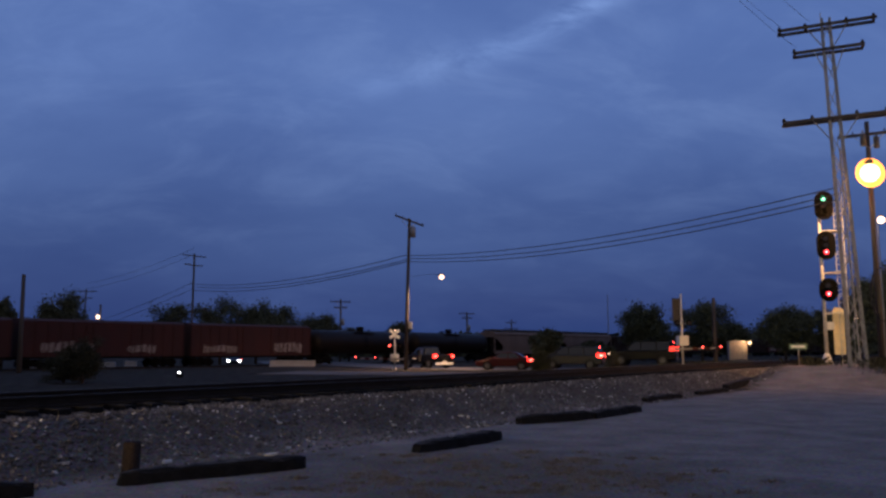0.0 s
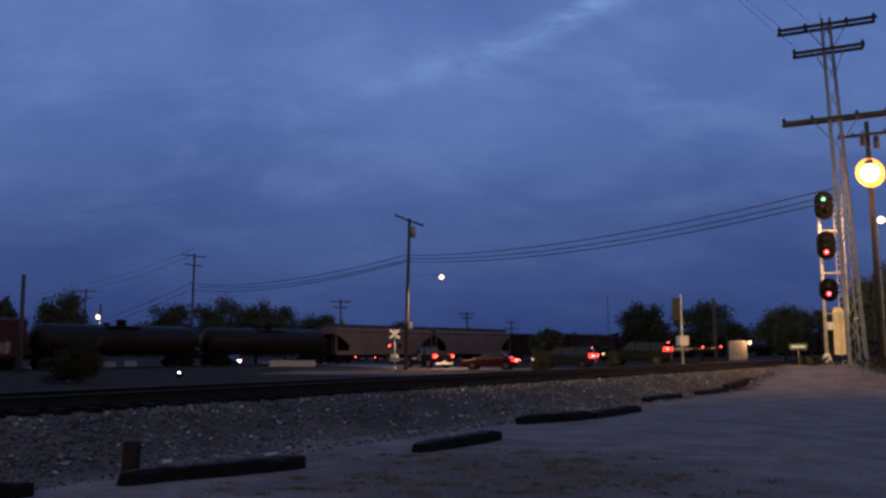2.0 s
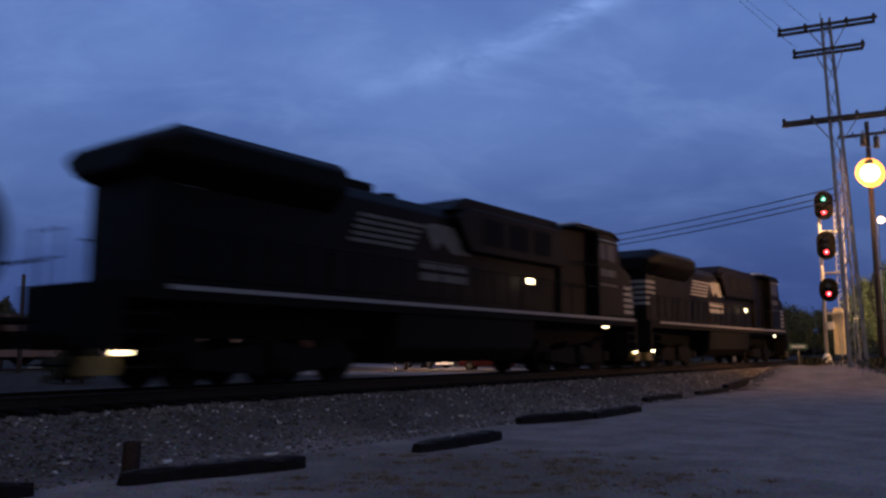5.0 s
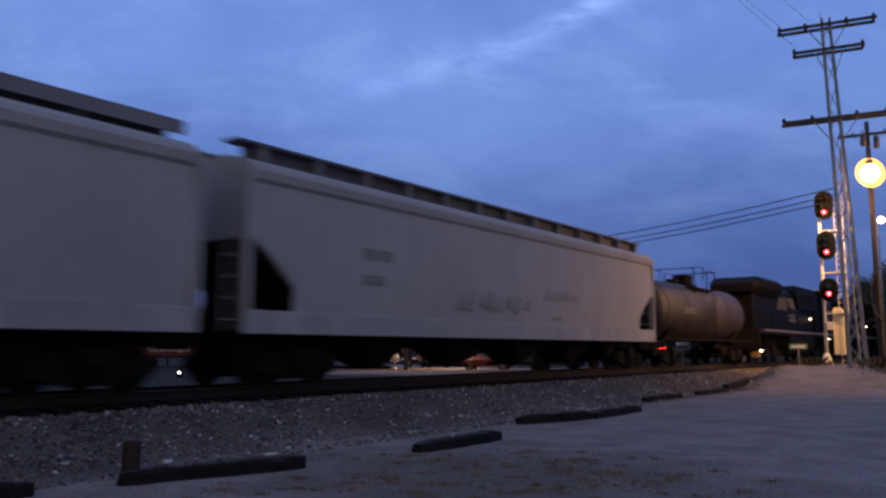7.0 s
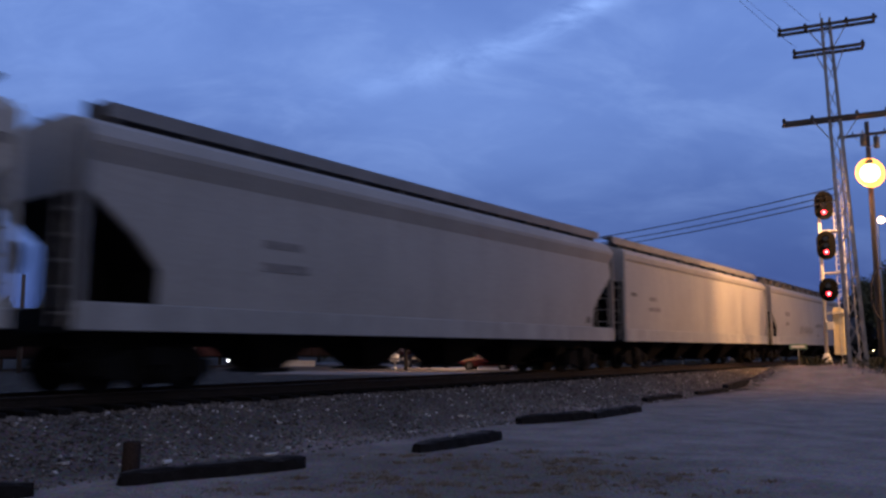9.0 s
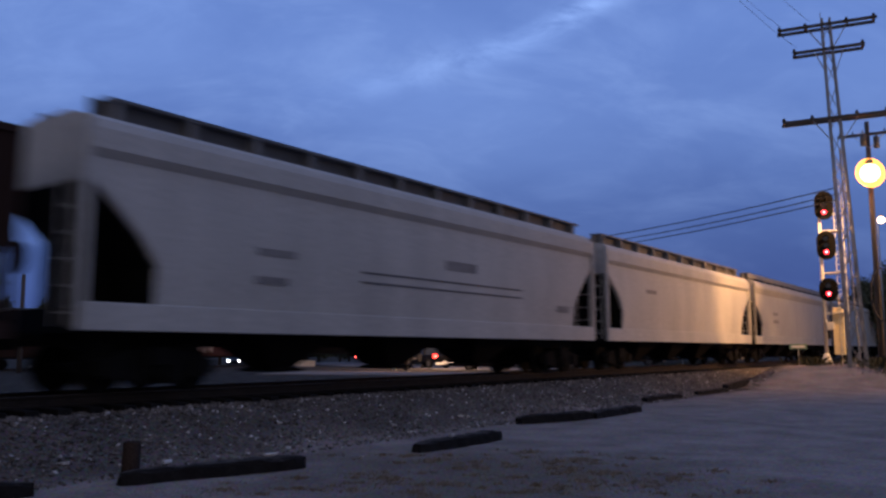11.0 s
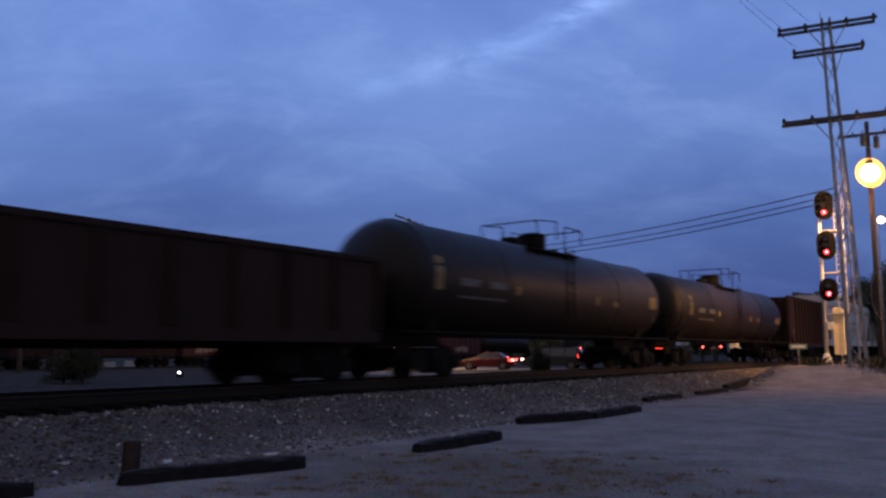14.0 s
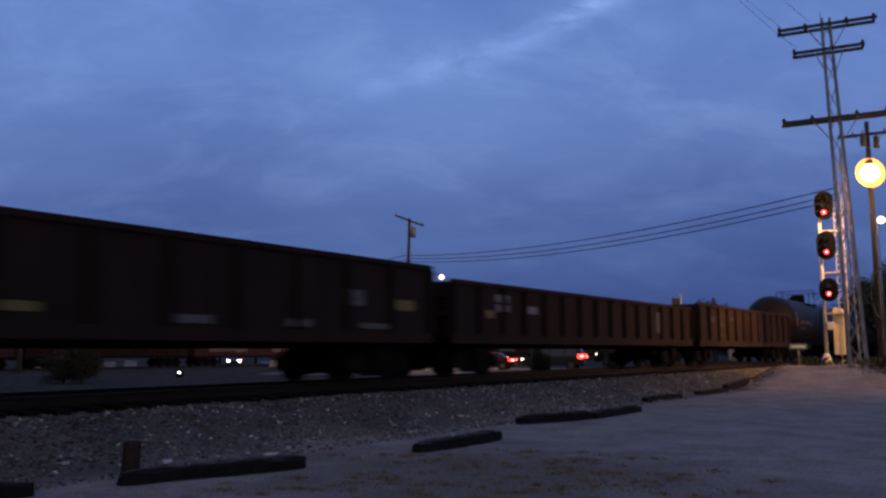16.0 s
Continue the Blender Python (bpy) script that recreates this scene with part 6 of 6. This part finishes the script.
# ---------------------------------------------------------------- railway signal
def railway_signal(x, y, z0):
    t = thing("railway_signal", "three-headed railway signal on a silver post, lamps lit", "railway signal", pose(x, y, z0 - 0.05, 0, 0, -28))
    bm = B()
    tube(bm, (-0.26, 0, 0), (-0.26, 0, 8.6), 0.085, 0.075, n=12)
    tube(bm, (-0.26, 0, 0), (-0.26, 0, 0.6), 0.3, 0.12, n=10)
    part("post", bm, M["silver"], t, "aluminium-painted post")
    bm = B()
    ladder(bm, (0.40, 0.15, 0.1), 0.38, 8.2, 26)
    part("ladder", bm, M["silver"], t)
    for h in (2.55, 4.55, 6.65):
        bm = B()
        box(bm, -0.3, 0.84, 0.0, 0.7, h, h + 0.06)
        part("platform", bm, M["silver"], t)
        for px in (-0.25, 0.79):
            bm = B()
            tube(bm, (px, 0.65, h), (px, 0.65, h + 1.95), 0.028, n=5)
            part("platform_stanchion", bm, M["silver"], t)
        bm = B()
        path_tube(bm, [(-0.25, 0.65, h + 1.0), (0.79, 0.65, h + 1.0), (0.79, 0.05, h + 1.0)], 0.02, 5)
        part("platform_rail", bm, M["silver"], t)
    # Bright cream puts the headlight's warm glare on the case into its paint.
    bm = B()
    box(bm, 0.08, 0.58, 0.25, 0.75, 0.55, 2.7)
    prism(bm, [(0.08, 2.7), (0.58, 2.7), (0.5, 2.86), (0.16, 2.86)], "y", 0.25, 0.75)
    part("equipment_case", bm, M["casing"], t, "tall equipment case coloured cream for the light on it", bevel=0.03)
    bm = B()
    box(bm, -0.18, 0.14, -0.15, 0.15, 1.75, 2.15)
    part("junction_box", bm, M["silver"], t, bevel=0.02)
    for zc, hh, lit in ((7.93, 0.72, "green"), (5.93, 0.72, "red"), (3.72, 0.58, "red")):
        bm = B()
        hw, n, pts = 0.43, 12, []
        for i in range(n + 1):
            a = pi * i / n
            pts.append((hw * cos(a), zc + hh - hw + hw * sin(a)))
        for i in range(n + 1):
            a = pi + pi * i / n
            pts.append((hw * cos(a), zc - hh + hw + hw * sin(a)))
        prism(bm, pts, "y", -0.27, -0.24)
        head = part("backboard", bm, M["black"], t, "oval black backboard")
        bm = B()
        box(bm, -0.17, 0.17, -0.23, 0.08, zc - hh + 0.15, zc + hh - 0.15)
        part("housing", bm, M["black"], head, bevel=0.03)
        offs = (0.34, 0.0, -0.34) if hh > 0.6 else (0.2, -0.2)
        for o in offs:
            bm = B()
            n = 14
            for i in range(n):
                a, b = radians(-50 + 280 * i / n), radians(-50 + 280 * (i + 1) / n)
                v = [bm.verts.new((0.145 * cos(w), yy, zc + o + 0.145 * sin(w) * 1.0)) for w in (a, b) for yy in (-0.27, -0.52 if True else 0)]
                bm.faces.new((v[0], v[1], v[3], v[2]))
            bmesh.ops.solidify(bm, geom=bm.faces[:], thickness=0.008)
            part("hood", bm, M["black"], head)
            lens = M["darklens"]
            if lit == "green" and o == 0.34:
                lens = M["greenlens"]
            elif o == offs[-1]:
                lens = M["redlens"]
            bm = B()
            disc(bm, (0, -0.285, zc + o), 0.12, "y", 0.03, 16)
            lit_lens = lens is not M["darklens"]
            part("lens", bm, lens, head, "lit lens" if lit_lens else "")
            # Bright disc on the dimmer lens shapes the lamp's glare, core and ring.
            if lit_lens:
                bm = B()
                disc(bm, (0.01, -0.31, zc + o), 0.06, "y", 0.02, 12)
                part("bulb", bm, M["greencore"] if lens is M["greenlens"] else M["redcore"], head, "bright core disc laid over the lens")
        if lit == "green":
            # Added vane: both lenses always glow, and it covers one of them.
            bm = B()
            disc(bm, (0, 0, 0), 0.15, "y", 0.012, 16)
            vane = part("shutter", bm, M["black"], t, "added black vane that hides one lit lens at a time")
            vane.location = (0, -0.33, zc - 0.34)
    return t, vane


signal, VANE = railway_signal(19.12, 39.7, 0.86)


def board_sign(x, y, z0):
    t = thing("name_sign", "small green lineside board on a thin post", "sign", pose(x, y, z0 - 0.1, 0, 0, -25))
    bm = B()
    tube(bm, (0, 0, 0), (0, 0, 1.15), 0.03, n=7)
    part("post", bm, M["galv"], t)
    bm = B()
    box(bm, -0.40, 0.40, -0.045, -0.03, 0.86, 1.12)
    part("board", bm, M["sign"], t, "green enamel board", bevel=0.004)
    bm = B()
    box(bm, -0.30, 0.30, -0.055, -0.046, 0.94, 1.04)
    part("lettering_bar", bm, M["signwhite"], t)


board_sign(17.4, 39.6, ground_height(17.4, 39.6))


# ---------------------------------------------------------------- crossing gates and hut
def crossing_gate(label, x, y, z0, turn, arm, height, buck=True, box_z=1.1, lamp_z=2.1, lit=(True, False), arm_z=0.95, plate=False, arm_lamps=2, arm_dir=-1, paint="silver"):
    t = thing("crossing_signal", label, "crossing signal", pose(x, y, z0, 0, 0, turn), "level crossing signals")
    bm = B()
    tube(bm, (0, 0, 0), (0, 0, height), 0.075, 0.06, n=10)
    tube(bm, (0, 0, 0), (0, 0, 0.35), 0.22, 0.1, n=10)
    part("post", bm, M[paint], t, "aluminium-painted post")
    if buck:
        for k in (-1, 1):
            bm = B()
            beam(bm, (-0.42 * k, -0.1, height - 0.75), (0.42 * k, -0.1, height - 0.05), 0.03, 0.22)
            part("crossbuck_blade", bm, M["signwhite"], t, "white crossbuck blade")
    if plate:
        bm = B()
        box(bm, -0.62, -0.08, -0.04, 0.0, height - 1.75, height - 0.3)
        part("sign_plate", bm, M["wire"], t, "plain dark back of a sign", bevel=0.01)
    bm = B()
    tube(bm, (-0.48, -0.05, lamp_z), (0.48, -0.05, lamp_z), 0.03, n=6)
    part("lamp_bracket", bm, M[paint], t)
    for k, on in zip((-0.42, 0.42), lit):
        bm = B()
        disc(bm, (k, -0.16, lamp_z), 0.2, "y", 0.02, 16)
        part("lamp_disc", bm, M["black"], t)
        bm = B()
        disc(bm, (k, -0.19, lamp_z), 0.085, "y", 0.06, 14)
        part("lamp_lens", bm, M["tail"] if on else M["darklens"], t)
    bm = B()
    box(bm, -0.32, 0.32, -0.3, 0.25, box_z - 0.35, box_z + 0.3)
    part("gate_machine", bm, M[paint], t, "pale gate machine box", bevel=0.03)
    bm = B()
    beam(bm, (0, -0.35, arm_z), (arm_dir * arm, -0.35, arm_z + 0.06), 0.04, 0.11)
    beam(bm, (0, -0.35, arm_z), (-arm_dir * 1.1, -0.35, arm_z), 0.12, 0.16)
    gate = part("gate_arm", bm, M["faded"], t, "lowered striped gate arm")
    for i in range(int(arm / 0.8)):
        bm = B()
        q = arm_dir * (0.5 + i * 0.8)
        box(bm, min(q, q + arm_dir * 0.4), max(q, q + arm_dir * 0.4), -0.375, -0.32, arm_z - 0.05, arm_z + 0.10)
        part("stripe", bm, M["carred"], gate)
    for i in range(arm_lamps):
        bm = B()
        q = arm_dir * arm * (0.99 - i * 0.5)
        tube(bm, (q, -0.36, arm_z + 0.1), (q, -0.36, arm_z + 0.18), 0.04, n=9)
        part("arm_lamp", bm, M["tail"], gate, "lit red arm lamp")
    return t


crossing_gate("crossbuck post with a lowered gate arm and red lamps", -4.05, 68, ground_height(-4.05, 68), -8, 3.3, 3.4, True, 1.05, 2.02, (True, False), 0.92)
crossing_gate("silver crossing post with a grey plate and gate", 15.4, 52, ground_height(15.4, 52) + 0.25, 10, 2.5, 4.9, False, 1.9, 3.0, (False, False), 1.35, True, 2, 1)
crossing_gate("second crossbuck post across the road", -1.9, 73.5, ground_height(-1.9, 73.5), 160, 1.2, 1.9, False, 1.0, 1.5, (False, True), 0.9, arm_lamps=0, paint="wire")


def relay_hut(x, y, z0):
    t = thing("relay_hut", "small pale metal relay hut with a lit corner lamp", "hut", pose(x, y, z0, 0, 0, -14))
    bm = B()
    box(bm, -0.8, 0.8, -0.7, 0.7, 0.0, 1.75)
    part("wall", bm, M["faded"], t, bevel=0.02)
    bm = B()
    prism(bm, [(-0.88, 1.75), (0.88, 1.75), (0.88, 1.8), (0, 1.9), (-0.88, 1.8)], "y", -0.85, 0.85)
    part("roof", bm, M["galv"], t)
    for k in range(5):
        bm = B()
        box(bm, -0.76 + k * 0.31, -0.5 + k * 0.31, -0.72, -0.70, 0.08, 1.66)
        part("panel", bm, M["faded"], t)
    bm = B()
    box(bm, -0.95, 0.95, -0.85, 0.85, -1.0, 0.0)
    part("plinth", bm, M["concrete"], t)
    bm = B()
    bmesh.ops.create_uvsphere(bm, u_segments=10, v_segments=7, radius=0.14, matrix=Matrix.Translation((1.02, -0.8, 1.66)))
    part("corner_lamp", bm, M["bulb"], t, "lit corner lamp")


relay_hut(27.3, 75, 0.55)
lamp("hut_light", (27.5, 73.6, 2.35), 75, (1.0, 0.52, 0.24), 0.1)

bm = B()
prism(bm, [(-0.16, 0), (0.16, 0), (0.13, 0.42), (-0.13, 0.42)], "y", -0.15, 0.15)
dwarf = new("dwarf_signal", finish(bm, "dwarf_signal", M["black"], 0.02))
dwarf.location = (-16.2, 50, ground_height(-16.2, 50) - 0.02)
tagged(dwarf, "low black dwarf signal with one white lamp", "dwarf signal")
bm = B()
disc(bm, (0, -0.17, 0.32), 0.055, "y", 0.03, 12)
part("lens", bm, M["head"], dwarf, "lit white lens")

for x, w, y in ((-42.5, 3.6, 87), (-36.5, 2.6, 87), (-33.5, 1.2, 87), (-15.4, 4.6, 83)):
    bm = B()
    prism(bm, [(-0.3, 0), (0.3, 0), (0.18, 0.25), (0.12, 0.62), (-0.12, 0.62), (-0.18, 0.25)], "x", -w / 2, w / 2)
    ob = new("concrete_barrier", finish(bm, "concrete_barrier", M["concrete"], 0.02))
    ob.matrix_basis = pose(x, y, ground_height(x, y) - 0.03, 0, 0, 8)
    tagged(ob, "pale concrete barrier block beside the far line", "barrier", "concrete barriers")

bm = B()
tube(bm, (0, 0, 0), (0, 0, 43), 0.5, 0.25, n=4)
ob = new("radio_tower", finish(bm, "radio_tower", M["galv"]))
ob.location = (123, 600, -0.5)
tagged(ob, "thin radio tower far beyond the woods", "tower")


# ---------------------------------------------------------------- road vehicles
def vehicle(name, label, category, paint, spec, braking=True, lamps="darklens"):
    """A car from side profiles: body, glasshouse, windows, wheels, lamps and bumpers."""
    t = thing(name, label, category, group="vehicles waiting at the crossing")
    w = spec["w"]
    bm = B()
    prism(bm, spec["body"], "y", -w, w)
    part("body", bm, paint, t, bevel=0.06)
    bm = B()
    n = len(spec["roof"])
    lo = [(x, z) for x, z in spec["roof"]]
    rings = []
    for k in (-1, 1):
        rings.append([bm.verts.new((x, k * (w - (0.06 if z < spec["belt"] + 0.05 else 0.22)), z)) for x, z in lo])
    bm.faces.new(rings[0])
    bm.faces.new(rings[1][::-1])
    for i in range(n):
        bm.faces.new((rings[0][i], rings[1][i], rings[1][(i + 1) % n], rings[0][(i + 1) % n]))
    part("cabin", bm, paint, t, bevel=0.03)
    top = max(z for x, z in lo)
    for k in (-1, 1):
        for x0, x1, d0, d1 in spec["side"]:
            bm = B()
            v = []
            for off in (0.012, -0.02):
                yb, yt = k * (w - 0.075 + off), k * (w - 0.20 + off)
                v.append([bm.verts.new(p) for p in ((x0, yb, spec["belt"] + 0.04), (x1, yb, spec["belt"] + 0.04), (x1 - d1, yt, top - 0.09), (x0 + d0, yt, top - 0.09))])
            bm.faces.new(v[0])
            bm.faces.new(v[1][::-1])
            for i in range(4):
                bm.faces.new((v[0][i], v[1][i], v[1][(i + 1) % 4], v[0][(i + 1) % 4]))
            part("side_window", bm, M["pane"], t)
    for (xa, za), (xb, zb), nm in spec["screens"]:
        bm = B()
        d = Vector((zb - za, 0, xa - xb)).normalized() * (0.012 if nm == "windscreen" else -0.012)
        if d.x * (1 if nm == "windscreen" else -1) < 0:
            d = -d
        v = [bm.verts.new(Vector(p) + d * s) for s in (1, -1) for p in ((xa, -w + 0.2, za), (xa, w - 0.2, za), (xb, w - 0.3, zb), (xb, -w + 0.3, zb))]
        for f in ((0, 1, 2, 3), (7, 6, 5, 4), (0, 4, 5, 1), (1, 5, 6, 2), (2, 6, 7, 3), (3, 7, 4, 0)):
            bm.faces.new([v[i] for i in f])
        part(nm, bm, M["pane"], t)
    r = spec["r"]
    for x in spec["axles"]:
        for k in (-1, 1):
            bm = B()
            disc(bm, (0, 0, 0), r, "y", 0.22, 20)
            wh = part("wheel", bm, M["tyre"], t)
            wh.location = (x, k * (w - 0.1), r)
            bm = B()
            disc(bm, (0, k * 0.11, 0), r * 0.62, "y", 0.03, 14)
            for a in range(5):
                tube(bm, (0, k * 0.125, 0), (r * 0.55 * cos(a * 1.2566), k * 0.125, r * 0.55 * sin(a * 1.2566)), 0.03, n=5)
            part("rim", bm, M["rim"], wh)
            bm = B()
            disc(bm, (x, k * (w - 0.02), r), r + 0.07, "y", 0.05, 20)
            part("wheel_arch", bm, M["under"], t)
    rear, front = spec["rear"], spec["front"]
    for k in (-1, 1):
        # Lens drawn long, bulb proud of it: the red glare put into shape.
        bm = B()
        box(bm, rear - 0.03, rear + 0.42, k * (w - 0.13) - 0.08, k * (w - 0.13) + 0.135, spec["tail"][0], spec["tail"][1])
        lens = part("tail_light", bm, M["lensred"], t, "lit red tail light", bevel=0.01)
        bm = B()
        zc = (spec["tail"][0] + spec["tail"][1]) / 2
        box(bm, rear - 0.055, rear + 0.17, *sorted((k * (w - 0.2), k * (w + 0.025))), zc - 0.06, zc + 0.06)
        part("bulb", bm, M["brake"] if braking else M["tail"], lens, "glaring brake bulb", bevel=0.01)
        bm = B()
        box(bm, front - 0.22, front + 0.02, k * (w - 0.2) - 0.17, k * (w - 0.2) + 0.19, spec["head"] - 0.08, spec["head"] + 0.08)
        part("head_light", bm, M[lamps], t, "head light", bevel=0.01)
    if braking:
        bm = B()
        box(bm, spec["third"][0] - 0.04, spec["third"][0] + 0.02, -0.2, 0.2, spec["third"][1], spec["third"][1] + 0.05)
        part("high_brake_light", bm, M["tail"], t)
    for e, s in ((front, 1), (rear, -1)):
        bm = B()
        box(bm, *sorted((e - s * 0.2, e + s * 0.06)), -w + 0.08, w - 0.08, 0.3, 0.52)
        part("bumper", bm, paint if "pickup" not in name else M["signwhite"], t, bevel=0.04)
    bm = B()
    box(bm, rear - 0.045, rear - 0.02, -0.17, 0.17, 0.56, 0.68)
    part("plate_bar", bm, M["signwhite"], t, "plain pale plate")
    for k in (-1, 1):
        bm = B()
        box(bm, spec["mirror"], spec["mirror"] + 0.12, k * (w + 0.08) - 0.09, k * (w + 0.08) + 0.09, spec["belt"] + 0.02, spec["belt"] + 0.18)
        part("mirror", bm, paint, t, bevel=0.02)
    return t


SEDAN = dict(w=0.88, belt=0.92, r=0.32, axles=(-1.42, 1.38), rear=-2.32, front=2.32, tail=(0.70, 0.90), head=0.68, third=(-1.75, 1.02), mirror=0.75,
             body=[(-2.32, 0.32), (2.2, 0.28), (2.34, 0.5), (2.28, 0.72), (1.2, 0.90), (0.95, 0.94), (-1.6, 0.96), (-2.25, 0.98), (-2.36, 0.8)],
             roof=[(-1.75, 0.93), (-1.05, 1.38), (-0.6, 1.45), (0.1, 1.43), (1.05, 0.93)], side=((-1.25, -0.35, 0.35, 0.0), (-0.28, 0.72, 0.0, 0.52)), screens=(((1.03, 0.96), (0.16, 1.41), "windscreen"), ((-1.7, 0.97), (-1.08, 1.37), "rear_window")))
VAN = dict(w=0.95, belt=1.02, r=0.34, axles=(-1.55, 1.5), rear=-2.5, front=2.5, tail=(0.85, 1.22), head=0.78, third=(-2.2, 1.66), mirror=1.05,
           body=[(-2.5, 0.34), (2.35, 0.3), (2.5, 0.55), (2.42, 0.82), (1.55, 1.03), (-2.42, 1.06), (-2.54, 0.8)],
           roof=[(-2.44, 1.03), (-2.2, 1.66), (-1.9, 1.74), (0.3, 1.76), (0.7, 1.68), (1.75, 1.03)], side=((-2.1, -1.1, 0.2, 0.0), (-1.0, 0.1, 0.0, 0.0), (0.2, 1.35, 0.0, 0.75)), screens=(((1.72, 1.06), (0.72, 1.66), "windscreen"), ((-2.47, 1.1), (-2.22, 1.62), "rear_window")))
PICKUP = dict(w=0.97, belt=1.18, r=0.39, axles=(-1.75, 1.8), rear=-2.9, front=2.85, tail=(0.88, 1.22), head=0.95, third=(-0.75, 1.8), mirror=0.9,
              body=[(-2.9, 0.5), (2.75, 0.42), (2.88, 0.7), (2.82, 1.0), (1.3, 1.18), (-0.75, 1.2), (-2.88, 1.2), (-2.95, 0.85)],
              roof=[(-0.85, 1.16), (-0.7, 1.82), (-0.4, 1.9), (0.5, 1.88), (1.45, 1.16)], side=((-0.68, 0.15, 0.05, 0.0), (0.22, 1.12, 0.0, 0.62)), screens=(((1.42, 1.2), (0.55, 1.84), "windscreen"), ((-0.84, 1.22), (-0.72, 1.78), "rear_window")))
SUV = dict(w=0.98, belt=1.15, r=0.39, axles=(-1.6, 1.6), rear=-2.55, front=2.55, tail=(1.12, 1.45), head=0.9, third=(-2.35, 1.78), mirror=1.0,
           body=[(-2.55, 0.45), (2.45, 0.42), (2.56, 0.7), (2.5, 1.0), (1.3, 1.16), (-2.5, 1.18), (-2.6, 0.85)],
           roof=[(-2.5, 1.13), (-2.35, 1.78), (-2.1, 1.88), (0.2, 1.9), (0.5, 1.84), (1.4, 1.13)], side=((-2.2, -1.2, 0.12, 0.0), (-1.1, 0.0, 0.0, 0.0), (0.08, 1.1, 0.0, 0.62)), screens=(((1.37, 1.17), (0.52, 1.82), "windscreen"), ((-2.5, 1.22), (-2.37, 1.74), "rear_window")))
red_car = vehicle("car", "dark red saloon with its brake lights on", "car", M["carred"], SEDAN)
minivan = vehicle("minivan", "grey minivan waiting with lit brake lights", "minivan", M["cargrey"], VAN, True, "bulb")
suv = vehicle("suv", "tall black estate truck stopped in the queue", "suv", M["cardark"], SUV, True, "bulb")
pickup_2 = vehicle("pickup_truck", "dark pickup truck first at the lowered gate", "pickup truck", M["cardark"], PICKUP, False)
oncoming = vehicle("car", "dark car with bright headlights beyond the far line", "car", M["cardark"], SEDAN, False, "head")


# ---------------------------------------------------------------- what moves
def motions():
    times = [k / 10 for k in range(161)]
    for ob, front, rear in MAIN_TRAIN:
        mid = (front + rear) / 2
        rows = []
        for t in times:
            q = on_main(mid + SPEED * t, DIST, RAIL)
            rows.append((t, pose(q.x, q.y, q.z, 0, 0, HEADING)))
        walk(ob, rows)
    for ob, mid in FAR_TRAIN:
        rows = []
        for t in times:
            q = FAR0 + TR2 * (mid - SPEED2 * t)
            rows.append((t, pose(q.x, q.y, RAIL2 + 0.12, 0, 0, 90 - 40.4)))
        walk(ob, rows)
    # wheelsets of the main train turn as they roll
    for ob, a, r in MAIN_WHEELS:
        walk(ob, [(k / 30, Matrix.Translation((a, 0, r)) @ Matrix.Rotation(SPEED * k / 30 / r, 4, "Y")) for k in range(481)])
    # the queue creeps up to the crossing and stops
    for ob, rows in ((red_car, ((0, 5.15, 67.0, 168), (1.0, 4.4, 67.2, 168), (2.0, 3.95, 67.3, 167), (3.0, 3.75, 67.4, 166), (16, 3.7, 67.4, 166))),
                     (minivan, ((0, 10.5, 65.6, 160), (1.5, 10.05, 65.7, 160), (3.0, 9.6, 65.9, 161), (5.5, 9.1, 66.1, 161), (16, 9.05, 66.1, 161))),
                     (suv, ((0, 15.75, 63.6, 156), (1.5, 15.45, 63.7, 156), (3.0, 15.1, 63.8, 156), (6, 14.8, 63.9, 156), (16, 14.8, 63.9, 156))),
                     (pickup_2, ((0, -1.4, 74.2, 122), (16, -1.4, 74.2, 122))), (oncoming, ((0, -27.4, 106.5, -78), (16, -27.4, 106.5, -78)))):
        walk(ob, [(t, pose(x, y, ground_height(x, y) + 0.06, 0, 0, turn)) for t, x, y, turn in rows])
        steps, run, r0 = [], 0.0, rows[0]
        for r1 in rows[1:]:
            gone = sqrt((r1[1] - r0[1]) ** 2 + (r1[2] - r0[2]) ** 2)
            steps += [(r0[0] + (r1[0] - r0[0]) * k / 4, run + gone * k / 4) for k in range(4)]
            run, r0 = run + gone, r1
        steps.append((16, run))
        if run > 0:
            for wheel in [c for c in ob.children if c.name.startswith("wheel") and "arch" not in c.name]:
                p = wheel.location.copy()
                walk(wheel, [(t, Matrix.Translation(p) @ Matrix.Rotation(q / p.z, 4, "Y")) for t, q in steps])
    # the added vane turns the top head green to red once the train passes
    walk(VANE, [(0, pose(0, -0.33, 7.59)), (4.9, pose(0, -0.33, 7.59)), (5.2, pose(0, -0.33, 8.27)), (16, pose(0, -0.33, 8.27))])


motions()
